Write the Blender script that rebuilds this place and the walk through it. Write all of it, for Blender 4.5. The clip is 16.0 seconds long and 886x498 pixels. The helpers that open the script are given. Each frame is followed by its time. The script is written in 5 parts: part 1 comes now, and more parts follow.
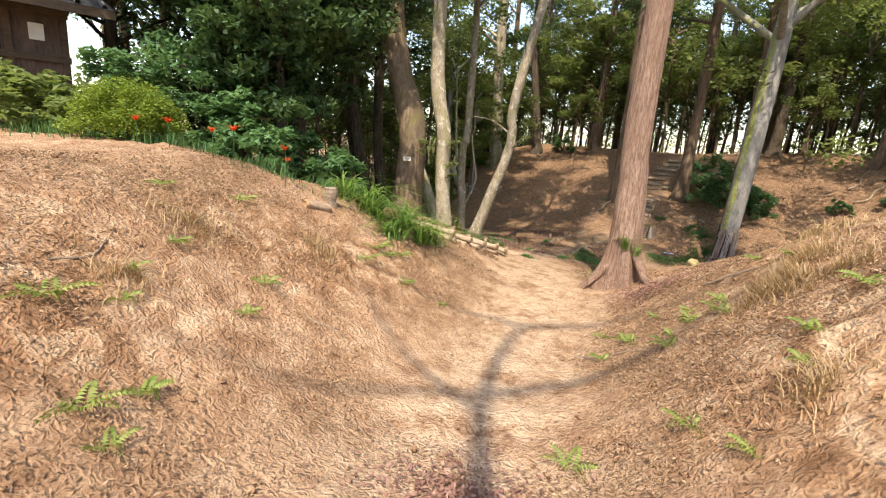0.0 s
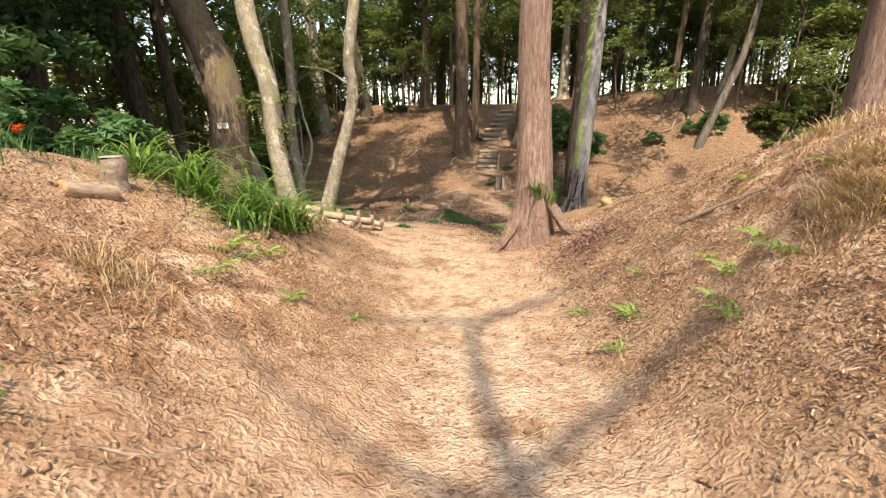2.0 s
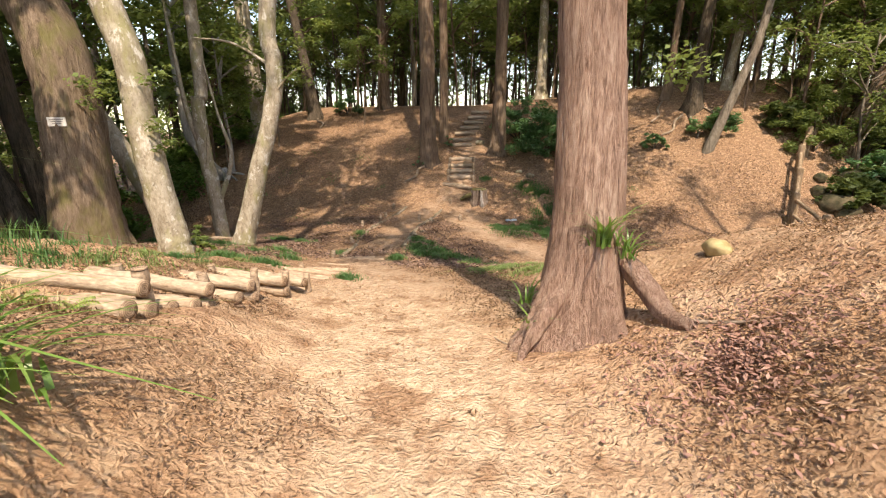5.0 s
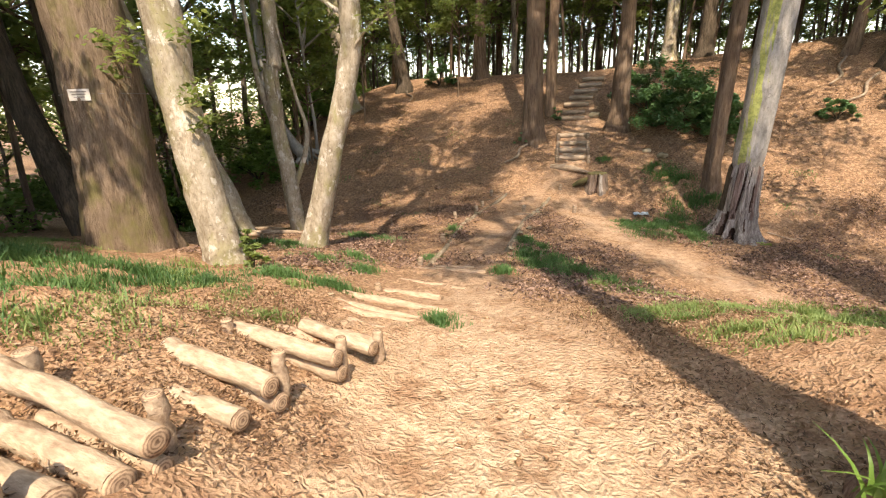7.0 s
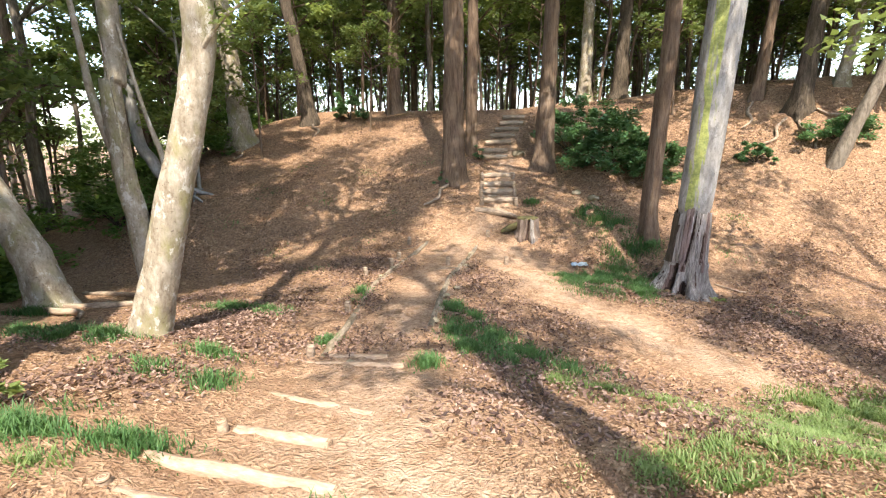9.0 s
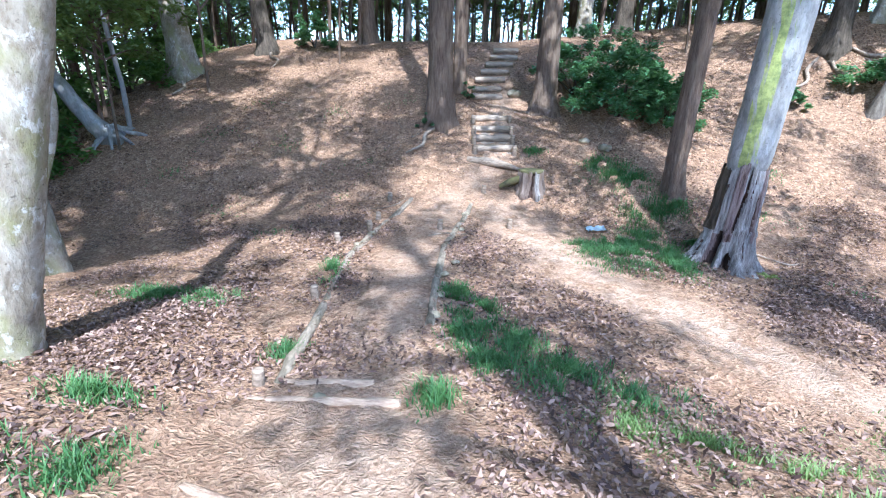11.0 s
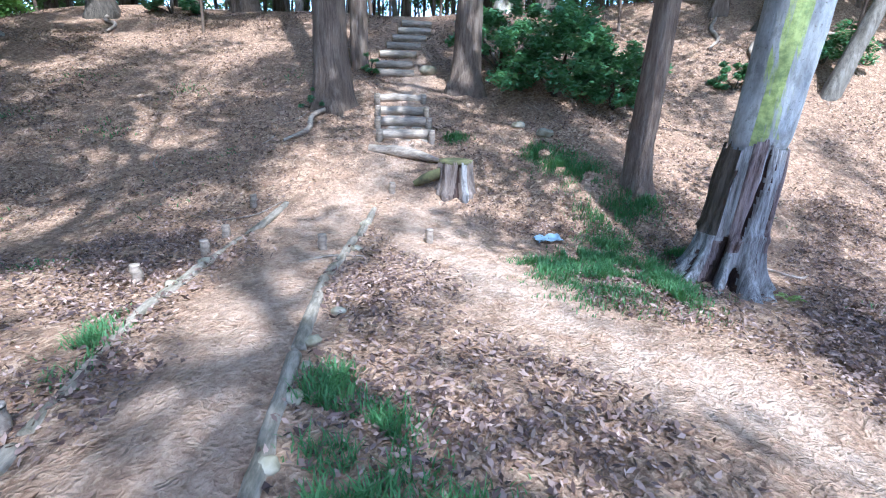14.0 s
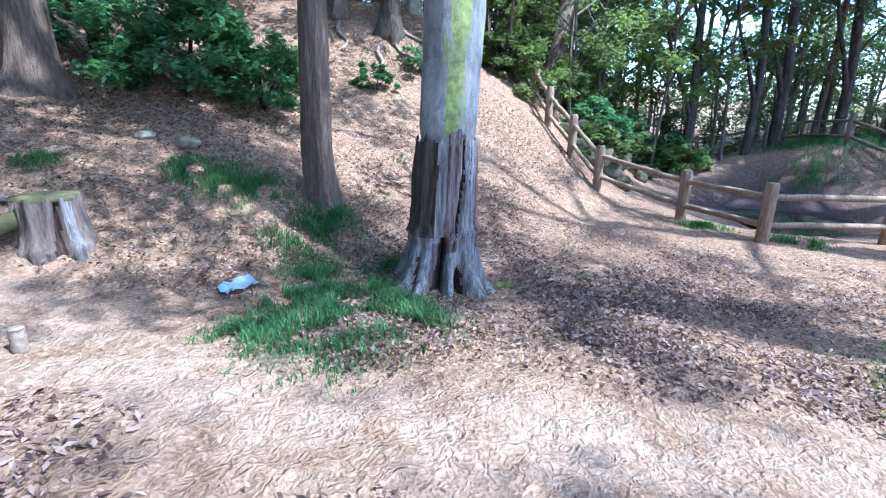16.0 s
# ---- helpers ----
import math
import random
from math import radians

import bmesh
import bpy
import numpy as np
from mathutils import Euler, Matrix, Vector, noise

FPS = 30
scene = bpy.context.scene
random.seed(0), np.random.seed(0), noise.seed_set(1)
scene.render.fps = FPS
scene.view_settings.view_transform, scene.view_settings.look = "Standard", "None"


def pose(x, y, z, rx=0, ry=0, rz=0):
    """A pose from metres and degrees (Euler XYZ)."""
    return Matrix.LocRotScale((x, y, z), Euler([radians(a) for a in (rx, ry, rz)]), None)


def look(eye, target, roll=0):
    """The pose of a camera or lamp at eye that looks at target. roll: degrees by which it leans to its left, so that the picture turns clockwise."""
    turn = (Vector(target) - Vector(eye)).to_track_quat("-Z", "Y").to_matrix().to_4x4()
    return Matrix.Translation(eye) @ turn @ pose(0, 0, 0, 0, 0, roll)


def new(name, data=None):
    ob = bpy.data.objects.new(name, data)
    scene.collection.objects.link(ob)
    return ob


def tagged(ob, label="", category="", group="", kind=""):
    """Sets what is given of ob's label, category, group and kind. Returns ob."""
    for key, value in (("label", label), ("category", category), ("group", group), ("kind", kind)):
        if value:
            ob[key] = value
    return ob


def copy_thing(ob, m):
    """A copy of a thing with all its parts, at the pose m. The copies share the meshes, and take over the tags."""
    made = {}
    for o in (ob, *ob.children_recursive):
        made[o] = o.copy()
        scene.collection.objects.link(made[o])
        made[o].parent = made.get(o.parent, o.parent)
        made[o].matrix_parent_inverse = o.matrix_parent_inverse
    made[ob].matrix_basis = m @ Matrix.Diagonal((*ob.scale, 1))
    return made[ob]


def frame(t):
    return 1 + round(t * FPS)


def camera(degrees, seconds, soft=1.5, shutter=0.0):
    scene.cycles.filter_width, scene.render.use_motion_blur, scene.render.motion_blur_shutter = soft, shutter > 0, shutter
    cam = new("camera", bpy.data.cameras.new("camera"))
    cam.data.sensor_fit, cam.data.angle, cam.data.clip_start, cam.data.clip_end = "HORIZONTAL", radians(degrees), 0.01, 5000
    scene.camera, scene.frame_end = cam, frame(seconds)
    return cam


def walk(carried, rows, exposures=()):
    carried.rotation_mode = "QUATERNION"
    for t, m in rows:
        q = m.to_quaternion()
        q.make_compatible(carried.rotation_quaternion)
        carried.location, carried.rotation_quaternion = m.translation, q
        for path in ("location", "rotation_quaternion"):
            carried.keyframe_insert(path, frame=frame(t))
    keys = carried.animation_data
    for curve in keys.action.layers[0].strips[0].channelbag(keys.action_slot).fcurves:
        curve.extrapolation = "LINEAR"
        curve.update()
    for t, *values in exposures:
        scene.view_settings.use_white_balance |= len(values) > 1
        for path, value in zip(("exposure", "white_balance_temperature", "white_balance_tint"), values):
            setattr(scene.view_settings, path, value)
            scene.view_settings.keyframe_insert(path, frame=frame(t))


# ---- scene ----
cam = camera(86.6, 16.0, 1.1)
PATH = [
    (0, (2.091, -6.091, 2.275), (1.255, -4.332, 1.821), 4.5),
    (0.5, (1.549, -5.813, 2.152), (0.964, -4.009, 1.519), 4.2),
    (1, (1.137, -5.487, 2.039), (0.749, -3.604, 1.486), 3.2),
    (1.5, (0.833, -4.911, 1.855), (0.576, -2.983, 1.389), 1.8),
    (2, (0.605, -4.282, 1.759), (0.45, -2.362, 1.22), -0.3),
    (2.5, (0.462, -3.645, 1.67), (0.449, -1.712, 1.157), -0.1),
    (3, (0.325, -3.072, 1.626), (0.376, -1.137, 1.122), -0.4),
    (3.2, (0.326, -2.85, 1.56), (0.406, -0.916, 1.059), -0.8),
    (5.3, (0.277, -0.149, 1.434), (0.222, 1.785, 0.929), -0.7),
    (5.5, (0.245, 0.104, 1.392), (0.149, 2.038, 0.892), -0.8),
    (6, (0.044, 0.693, 1.386), (-0.173, 2.6, 0.825), -0.9),
    (6.5, (-0.173, 1.211, 1.379), (-0.478, 3.093, 0.775), -1.5),
    (7, (-0.264, 1.808, 1.381), (-0.63, 3.682, 0.787), -1.9),
    (7.5, (-0.326, 2.33, 1.391), (-0.633, 4.232, 0.854), -1.1),
    (8, (-0.318, 2.848, 1.34), (-0.481, 4.786, 0.871), 0.0),
    (8.5, (-0.337, 3.328, 1.299), (-0.417, 5.28, 0.868), -0.0),
    (9, (-0.42, 3.842, 1.274), (-0.448, 5.79, 0.822), -0.5),
    (9.2, (-0.412, 4.051, 1.226), (-0.451, 5.999, 0.774), -0.8),
    (11.3, (-0.789, 5.826, 1.067), (-0.651, 7.702, 0.387), 1.3),
    (11.5, (-0.779, 5.942, 1.039), (-0.612, 7.816, 0.361), 1.4),
    (12, (-0.689, 6.348, 0.88), (-0.481, 8.219, 0.204), 1.0),
    (12.5, (-0.705, 6.756, 0.822), (-0.472, 8.63, 0.163), 1.9),
    (13, (-0.546, 7.221, 0.673), (-0.32, 9.111, 0.059), 1.5),
    (13.5, (-0.429, 7.695, 0.565), (-0.136, 9.572, -0.06), 1.7),
    (14, (-0.26, 8.158, 0.457), (0.163, 10.003, -0.188), 1.8),
    (14.5, (-0.241, 8.673, 0.421), (0.317, 10.476, -0.241), 2.9),
    (15, (-0.192, 9.098, 0.348), (0.53, 10.85, -0.292), 3.1),
    (15.5, (0.009, 9.364, 0.335), (1.152, 10.876, -0.302), 2.4),
    (16, (0.168, 9.548, 0.279), (1.716, 10.674, -0.3), 0.8),
]
EXPOSURES = [(0.0, 1.5, 7600, 13), (3.0, 1.6, 7700, 14), (6.5, 1.77, 8100, 16), (8.0, 2.1, 8200, 15), (9.2, 2.38, 6600, 12), (11.0, 2.5, 4900, 9), (14.0, 2.5, 4650, 8), (16.0, 2.5, 4530, 8)]
walk(cam, [(t, look(eye, target, roll)) for t, eye, target, roll in PATH], EXPOSURES)

# ---- world and sun ----
SUN_FROM = Vector((0.22, -1.0, 1.52)).normalized()
world = bpy.data.worlds.new("sky")
scene.world = world
world.use_nodes = True
wn = world.node_tree
sky = wn.nodes.new("ShaderNodeTexSky")
sky.sky_type = "NISHITA"
sky.sun_disc = False
sky.sun_elevation = math.asin(SUN_FROM.z)
sky.sun_rotation = math.atan2(SUN_FROM.x, SUN_FROM.y)
wn.nodes["Background"].inputs["Strength"].default_value = 0.15
wn.links.new(sky.outputs[0], wn.nodes["Background"].inputs["Color"])
sun_data = bpy.data.lights.new("sun", "SUN")
sun_data.energy, sun_data.angle, sun_data.color = 2.3, radians(0.8), (1.0, 0.93, 0.82)
sun = new("sun", sun_data)
sun.matrix_world = look(SUN_FROM * 60, (0, 0, 0))

# ---- materials ----


def material(name, rough=0.8, spec=0.3):
    m = bpy.data.materials.new(name)
    m.use_nodes = True
    b = m.node_tree.nodes["Principled BSDF"]
    b.inputs["Roughness"].default_value = rough
    b.inputs["Specular IOR Level"].default_value = spec
    return m, m.node_tree, b


def node(tree, kind, **values):
    n = tree.nodes.new(kind)
    for key, value in values.items():
        n.inputs[key.replace("_", " ")].default_value = value
    return n


def ramp(tree, source, *stops):
    n = tree.nodes.new("ShaderNodeValToRGB")
    e = n.color_ramp.elements
    while len(e) < len(stops):
        e.new(0.5)
    for k, (at, rgb) in enumerate(stops):
        e[k].position, e[k].color = at, (*rgb, 1)
    tree.links.new(source, n.inputs[0])
    return n.outputs[0]


def noise_out(tree, vector, scale, detail=6.0, rough=0.6, distort=0.0):
    n = node(tree, "ShaderNodeTexNoise", Scale=scale, Detail=detail, Roughness=rough, Distortion=distort)
    if vector is not None:
        tree.links.new(vector, n.inputs["Vector"])
    return n.outputs["Fac"]


def mix(tree, fac, a, b, mode="MIX"):
    n = tree.nodes.new("ShaderNodeMix")
    n.data_type, n.blend_type = "RGBA", mode
    for slot, value in ((0, fac), (6, a), (7, b)):
        if isinstance(value, (int, float)):
            n.inputs[slot].default_value = value
        elif isinstance(value, tuple):
            n.inputs[slot].default_value = (*value, 1)
        else:
            tree.links.new(value, n.inputs[slot])
    return n.outputs[2]


def bumped(tree, bsdf, source, strength, distance):
    n = node(tree, "ShaderNodeBump", Strength=strength, Distance=distance)
    tree.links.new(source, n.inputs["Height"])
    tree.links.new(n.outputs[0], bsdf.inputs["Normal"])


def stretched(tree, scale):
    c = tree.nodes.new("ShaderNodeTexCoord")
    m = tree.nodes.new("ShaderNodeMapping")
    m.inputs["Scale"].default_value = scale
    tree.links.new(c.outputs["Object"], m.inputs["Vector"])
    return m.outputs[0]


def bark(name, dark, mid, light, scale=(9, 9, 1.3), depth=0.03, moss=None):
    m, t, b = material(name, 0.9, 0.15)
    v = stretched(t, scale)
    strips = noise_out(t, v, 1.6, 9, 0.65, 0.6)
    fine = noise_out(t, v, 6.0, 6, 0.7)
    big = noise_out(t, stretched(t, (1.2, 1.2, 0.6)), 1.3, 4)
    col = ramp(t, strips, (0.38, dark), (0.5, mid), (0.63, light))
    col = mix(t, 0.4, col, ramp(t, fine, (0.38, dark), (0.62, light)))
    col = mix(t, ramp(t, big, (0.35, (0, 0, 0)), (0.7, (0.6, 0.6, 0.6))), col, tuple(0.55 * c for c in mid))
    if moss:
        col = mix(t, ramp(t, noise_out(t, stretched(t, (2.2, 2.2, 1.0)), 1.7, 6), (0.5, (0, 0, 0)), (0.66, (0.75, 0.75, 0.75))), col, moss)
    t.links.new(col, b.inputs["Base Color"])
    both = t.nodes.new("ShaderNodeMath")
    both.operation = "ADD"
    t.links.new(strips, both.inputs[0])
    t.links.new(fine, both.inputs[1])
    bumped(t, b, both.outputs[0], 0.9, depth)
    return m


def foliage(name, a, b_, c, through_light=0.35, rough=0.55):
    m, t, b = material(name, rough, 0.35)
    g = t.nodes.new("ShaderNodeNewGeometry")
    col = ramp(t, g.outputs["Random Per Island"], (0.0, a), (0.5, b_), (1.0, c))
    info = t.nodes.new("ShaderNodeObjectInfo")
    col = mix(t, 0.35, col, ramp(t, info.outputs["Random"], (0.0, tuple(v * 0.6 for v in a)), (1.0, c)), "MIX")
    t.links.new(col, b.inputs["Base Color"])
    tr = t.nodes.new("ShaderNodeBsdfTranslucent")
    t.links.new(mix(t, 0.5, col, (c[0] * 1.3, c[1] * 1.25, c[2] * 0.7)), tr.inputs["Color"])
    mx = t.nodes.new("ShaderNodeMixShader")
    mx.inputs[0].default_value = through_light
    t.links.new(b.outputs[0], mx.inputs[1])
    t.links.new(tr.outputs[0], mx.inputs[2])
    t.links.new(mx.outputs[0], t.nodes["Material Output"].inputs[0])
    return m


def plain(name, dark, light, scale=6.0, rough=0.85, bump=0.3, distance=0.01, stretch=(1, 1, 1)):
    m, t, b = material(name, rough, 0.25)
    v = stretched(t, stretch)
    n = noise_out(t, v, scale, 8, 0.65)
    w = noise_out(t, v, scale * 0.22, 3)
    col = mix(t, 0.4, ramp(t, n, (0.38, dark), (0.62, light)), ramp(t, w, (0.38, dark), (0.62, light)))
    t.links.new(col, b.inputs["Base Color"])
    bumped(t, b, n, bump, distance)
    return m


BARK_CEDAR = bark("cedar bark", (0.13, 0.075, 0.055), (0.4, 0.25, 0.185), (0.62, 0.46, 0.36), (15, 15, 1.9), 0.05)
BARK_OAK = bark("oak bark", (0.1, 0.07, 0.05), (0.27, 0.2, 0.14), (0.4, 0.31, 0.23), (10, 10, 2.0), 0.04, (0.2, 0.19, 0.07))
BARK_GREY = bark("smooth grey bark", (0.2, 0.16, 0.11), (0.38, 0.33, 0.25), (0.55, 0.5, 0.41), (5, 5, 2.5), 0.012, (0.25, 0.24, 0.1))
BARK_PALE = bark("pale smooth bark", (0.2, 0.19, 0.175), (0.34, 0.33, 0.31), (0.47, 0.46, 0.44), (4, 4, 1.4), 0.01)
BARK_DARK = bark("dark bark", (0.035, 0.028, 0.02), (0.1, 0.08, 0.06), (0.2, 0.16, 0.12), (8, 8, 1.3), 0.03)
BARK_FAR = bark("weathered bark", (0.09, 0.06, 0.045), (0.2, 0.14, 0.1), (0.3, 0.23, 0.17), (9, 9, 1.0), 0.03)
BARK_WOOD = bark("grey-brown wood bark", (0.08, 0.065, 0.05), (0.19, 0.16, 0.125), (0.33, 0.29, 0.235), (6, 6, 1.2), 0.02)


def mottled(m, pale, cover):
    """Adds blotches of pale crust lichen and fine dark flecks to a bark."""
    t = m.node_tree
    b = t.nodes["Principled BSDF"]
    col = b.inputs["Base Color"].links[0].from_socket
    blot = ramp(t, noise_out(t, stretched(t, (5, 5, 3.2)), 1.6, 7, 0.7), (cover, (0, 0, 0)), (cover + 0.07, (0.8, 0.8, 0.8)))
    col = mix(t, blot, col, pale)
    fleck = ramp(t, noise_out(t, stretched(t, (9, 9, 12)), 3.0, 4, 0.6), (0.3, (0.7, 0.7, 0.7)), (0.38, (0, 0, 0)))
    col = mix(t, fleck, col, (0.09, 0.075, 0.055))
    t.links.new(col, b.inputs["Base Color"])
    return m


mottled(BARK_GREY, (0.6, 0.58, 0.52), 0.56)
BARK_SCARRED = mottled(bark("pale bark with a lichen streak", (0.2, 0.19, 0.175), (0.34, 0.33, 0.31), (0.47, 0.46, 0.44), (4, 4, 1.4), 0.01), (0.2, 0.195, 0.185), 0.55)
lt = BARK_SCARRED.node_tree
lean_to = lt.nodes.new("ShaderNodeVectorMath")
lean_to.operation = "DOT_PRODUCT"
lean_to.inputs[1].default_value = (math.cos(radians(-130)), math.sin(radians(-130)), 0)
lt.links.new(lt.nodes.new("ShaderNodeNewGeometry").outputs["True Normal"], lean_to.inputs[0])
ragged = lt.nodes.new("ShaderNodeMath")
ragged.operation = "MULTIPLY_ADD"
ragged.inputs[1].default_value = 0.26
lt.links.new(noise_out(lt, stretched(lt, (7, 7, 1.1)), 1.5, 6, 0.65), ragged.inputs[0])
lt.links.new(lean_to.outputs["Value"], ragged.inputs[2])
half = lt.nodes.new("ShaderNodeMath")
half.operation = "MULTIPLY"
half.inputs[1].default_value = 0.5
lt.links.new(ragged.outputs[0], half.inputs[0])
streak = ramp(lt, half.outputs[0], (0.537, (0, 0, 0)), (0.55, (0.85, 0.85, 0.85)))
crust = ramp(lt, noise_out(lt, stretched(lt, (1, 1, 1)), 14, 6, 0.7), (0.38, (0.2, 0.25, 0.06)), (0.62, (0.44, 0.48, 0.14)))
sb = lt.nodes["Principled BSDF"]
lt.links.new(mix(lt, streak, sb.inputs["Base Color"].links[0].from_socket, crust), sb.inputs["Base Color"])
LEAF_OAK = foliage("broad leaf", (0.06, 0.095, 0.035), (0.1, 0.15, 0.055), (0.18, 0.235, 0.085), 0.45)
LEAF_LIGHT = foliage("light leaf", (0.09, 0.14, 0.045), (0.155, 0.22, 0.075), (0.26, 0.33, 0.115), 0.48)
LEAF_FRESH = foliage("fresh bank leaf", (0.07, 0.16, 0.035), (0.13, 0.24, 0.06), (0.22, 0.34, 0.1), 0.45)
LEAF_DARK = foliage("conifer leaf", (0.035, 0.08, 0.034), (0.062, 0.13, 0.052), (0.11, 0.19, 0.075), 0.28)
LEAF_SHRUB = foliage("shrub leaf", (0.05, 0.13, 0.055), (0.09, 0.215, 0.09), (0.18, 0.33, 0.15), 0.36, 0.4)
LEAF_AZALEA = foliage("azalea leaf", (0.13, 0.22, 0.03), (0.22, 0.32, 0.05), (0.33, 0.42, 0.08), 0.3)
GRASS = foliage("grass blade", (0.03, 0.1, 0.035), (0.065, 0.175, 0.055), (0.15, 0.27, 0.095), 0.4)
# same grass, paler and yellower: sunlight put into the blade colour
GRASS_SUN_TINT = foliage("grass with sunlight painted in", (0.07, 0.15, 0.04), (0.16, 0.26, 0.08), (0.3, 0.38, 0.15), 0.4)
DRY_GRASS = foliage("dry grass", (0.3, 0.19, 0.1), (0.45, 0.31, 0.17), (0.62, 0.47, 0.28), 0.2)
LITTER_RED = foliage("damp leaf", (0.08, 0.034, 0.028), (0.22, 0.105, 0.08), (0.42, 0.26, 0.2), 0.08, 0.6)
DEAD_WOOD = bark("dead grey wood", (0.06, 0.048, 0.042), (0.3, 0.27, 0.25), (0.58, 0.55, 0.52), (14, 14, 1.0), 0.03)
ROT = plain("dark rotten wood", (0.03, 0.02, 0.017), (0.12, 0.075, 0.06), 12, 0.95, 0.7, 0.02, (3, 3, 1))
LITTER = foliage("dry leaf", (0.045, 0.022, 0.013), (0.2, 0.11, 0.06), (0.6, 0.43, 0.28), 0.12, 0.7)
LITTER_BROWN = foliage("brown leaf", (0.03, 0.016, 0.016), (0.16, 0.092, 0.07), (0.5, 0.35, 0.27), 0.1, 0.7)
SOIL_WOOD = plain("weathered pale log", (0.2, 0.135, 0.09), (0.54, 0.43, 0.31), 7, 0.9, 0.8, 0.02, (1.5, 5, 5))
CUT_WOOD = plain("cut log end", (0.24, 0.14, 0.07), (0.5, 0.33, 0.19), 14, 0.9, 0.5, 0.008)


def ringed(name, dark, light):
    """Sawn wood across the grain: growth rings about the middle, with stains."""
    m, t, b = material(name, 0.9, 0.2)
    tc = t.nodes.new("ShaderNodeTexCoord")
    w = t.nodes.new("ShaderNodeTexWave")
    w.wave_type, w.rings_direction = "RINGS", "SPHERICAL"
    w.inputs["Scale"].default_value = 24
    w.inputs["Distortion"].default_value = 2.5
    w.inputs["Detail Scale"].default_value = 3
    t.links.new(tc.outputs["Object"], w.inputs["Vector"])
    n = noise_out(t, tc.outputs["Object"], 22, 6, 0.7)
    col = mix(t, 0.5, ramp(t, w.outputs["Fac"], (0.15, dark), (0.75, light)), ramp(t, n, (0.35, dark), (0.62, light)))
    t.links.new(col, b.inputs["Base Color"])
    bumped(t, b, n, 0.5, 0.008)
    return m


END_WOOD = ringed("weathered ringed log end", (0.1, 0.06, 0.04), (0.46, 0.34, 0.23))
OLD_WOOD = plain("weathered wood", (0.15, 0.11, 0.08), (0.4, 0.32, 0.24), 7, 0.85, 0.5, 0.012, (1, 5, 5))
STAINED_WOOD = plain("earth-stained log", (0.2, 0.13, 0.09), (0.5, 0.38, 0.27), 8, 0.95, 0.7, 0.02, (1.5, 5, 5))
EDGE_WOOD = plain("mossy edging log", (0.1, 0.085, 0.055), (0.33, 0.27, 0.2), 6, 0.95, 0.7, 0.02, (1.5, 5, 5))
FENCE_WOOD = plain("fence wood", (0.16, 0.11, 0.07), (0.36, 0.27, 0.18), 6, 0.8, 0.4, 0.01, (4, 4, 1))
STONE = plain("mossy stone", (0.2, 0.17, 0.1), (0.42, 0.36, 0.26), 7, 0.9, 0.6, 0.02)
SANDSTONE = plain("yellow stone", (0.22, 0.17, 0.07), (0.5, 0.41, 0.22), 6, 0.9, 0.5, 0.02)

# ---- shape helpers ----


def from_arrays(name, verts, faces, smooth=False):
    """A mesh from an (n, 3) array and an (m, k) array of corner numbers."""
    verts, faces = np.asarray(verts, np.float32), np.asarray(faces, np.int32)
    me = bpy.data.meshes.new(name)
    m, k = faces.shape
    me.vertices.add(len(verts))
    me.vertices.foreach_set("co", verts.ravel())
    me.loops.add(m * k)
    me.loops.foreach_set("vertex_index", faces.ravel())
    me.polygons.add(m)
    me.polygons.foreach_set("loop_start", np.arange(0, m * k, k, dtype=np.int32))
    if smooth:
        me.polygons.foreach_set("use_smooth", np.ones(m, bool))
    me.update(calc_edges=True)
    return me


def joined(pieces):
    vs, fs, n = [], [], 0
    for v, f in pieces:
        vs.append(np.asarray(v, float))
        fs.append(np.asarray(f) + n)
        n += len(v)
    return np.concatenate(vs), np.concatenate(fs)


def part(name, data, mat, parent=None, label="", smooth=False):
    """Links a mesh, or (verts, faces), as one object under a thing or a part."""
    me = data if isinstance(data, bpy.types.Mesh) else from_arrays(name, *data, smooth=smooth)
    if mat is not None and not me.materials:
        me.materials.append(mat)
    ob = new(name, me)
    ob.parent = parent
    return tagged(ob, label)


def thing(name, at, label, category, group="", turn=0.0):
    ob = new(name)
    ob.empty_display_size = 0.1
    ob.matrix_basis = pose(*at, 0, 0, turn)
    return tagged(ob, label, category, group)


def smooth_line(points, n):
    """n points along a soft curve through the given ones (Catmull-Rom)."""
    p = np.asarray(points, float)
    q = np.concatenate([[2 * p[0] - p[1]], p, [2 * p[-1] - p[-2]]])
    out = []
    for s in np.linspace(0, len(p) - 1, n):
        i = min(int(s), len(p) - 2)
        u = s - i
        a, b, c, d = q[i : i + 4]
        out.append(0.5 * (2 * b + (c - a) * u + (2 * a - 5 * b + 4 * c - d) * u * u + (3 * b - a - 3 * c + d) * u**3))
    return np.array(out)


def tube(line, radii, sides=12, rough=0.0, lobes=None, seed=0, cap=False):
    """A round limb along a line. rough: uneven outline; lobes: function of (angle, height) that scales the radius."""
    rng = np.random.default_rng(seed)
    line = np.asarray(line, float)
    n = len(line)
    radii = np.interp(np.linspace(0, 1, n), np.linspace(0, 1, len(radii)), radii)
    way = np.gradient(line, axis=0)
    way /= np.linalg.norm(way, axis=1)[:, None]
    side = np.cross(way, np.where(np.abs(way[:, 2:3]) > 0.8, [[1.0, 0, 0]], [[0, 0, 1.0]]))
    side /= np.linalg.norm(side, axis=1)[:, None]
    over = np.cross(side, way)
    ang = np.linspace(0, 2 * np.pi, sides, endpoint=False)
    wob = rng.normal(0, 1, (n, sides))
    wob = (wob + np.roll(wob, 1, 0) + np.roll(wob, -1, 0)) / 1.8
    rr = radii[:, None] * (1 + rough * wob)
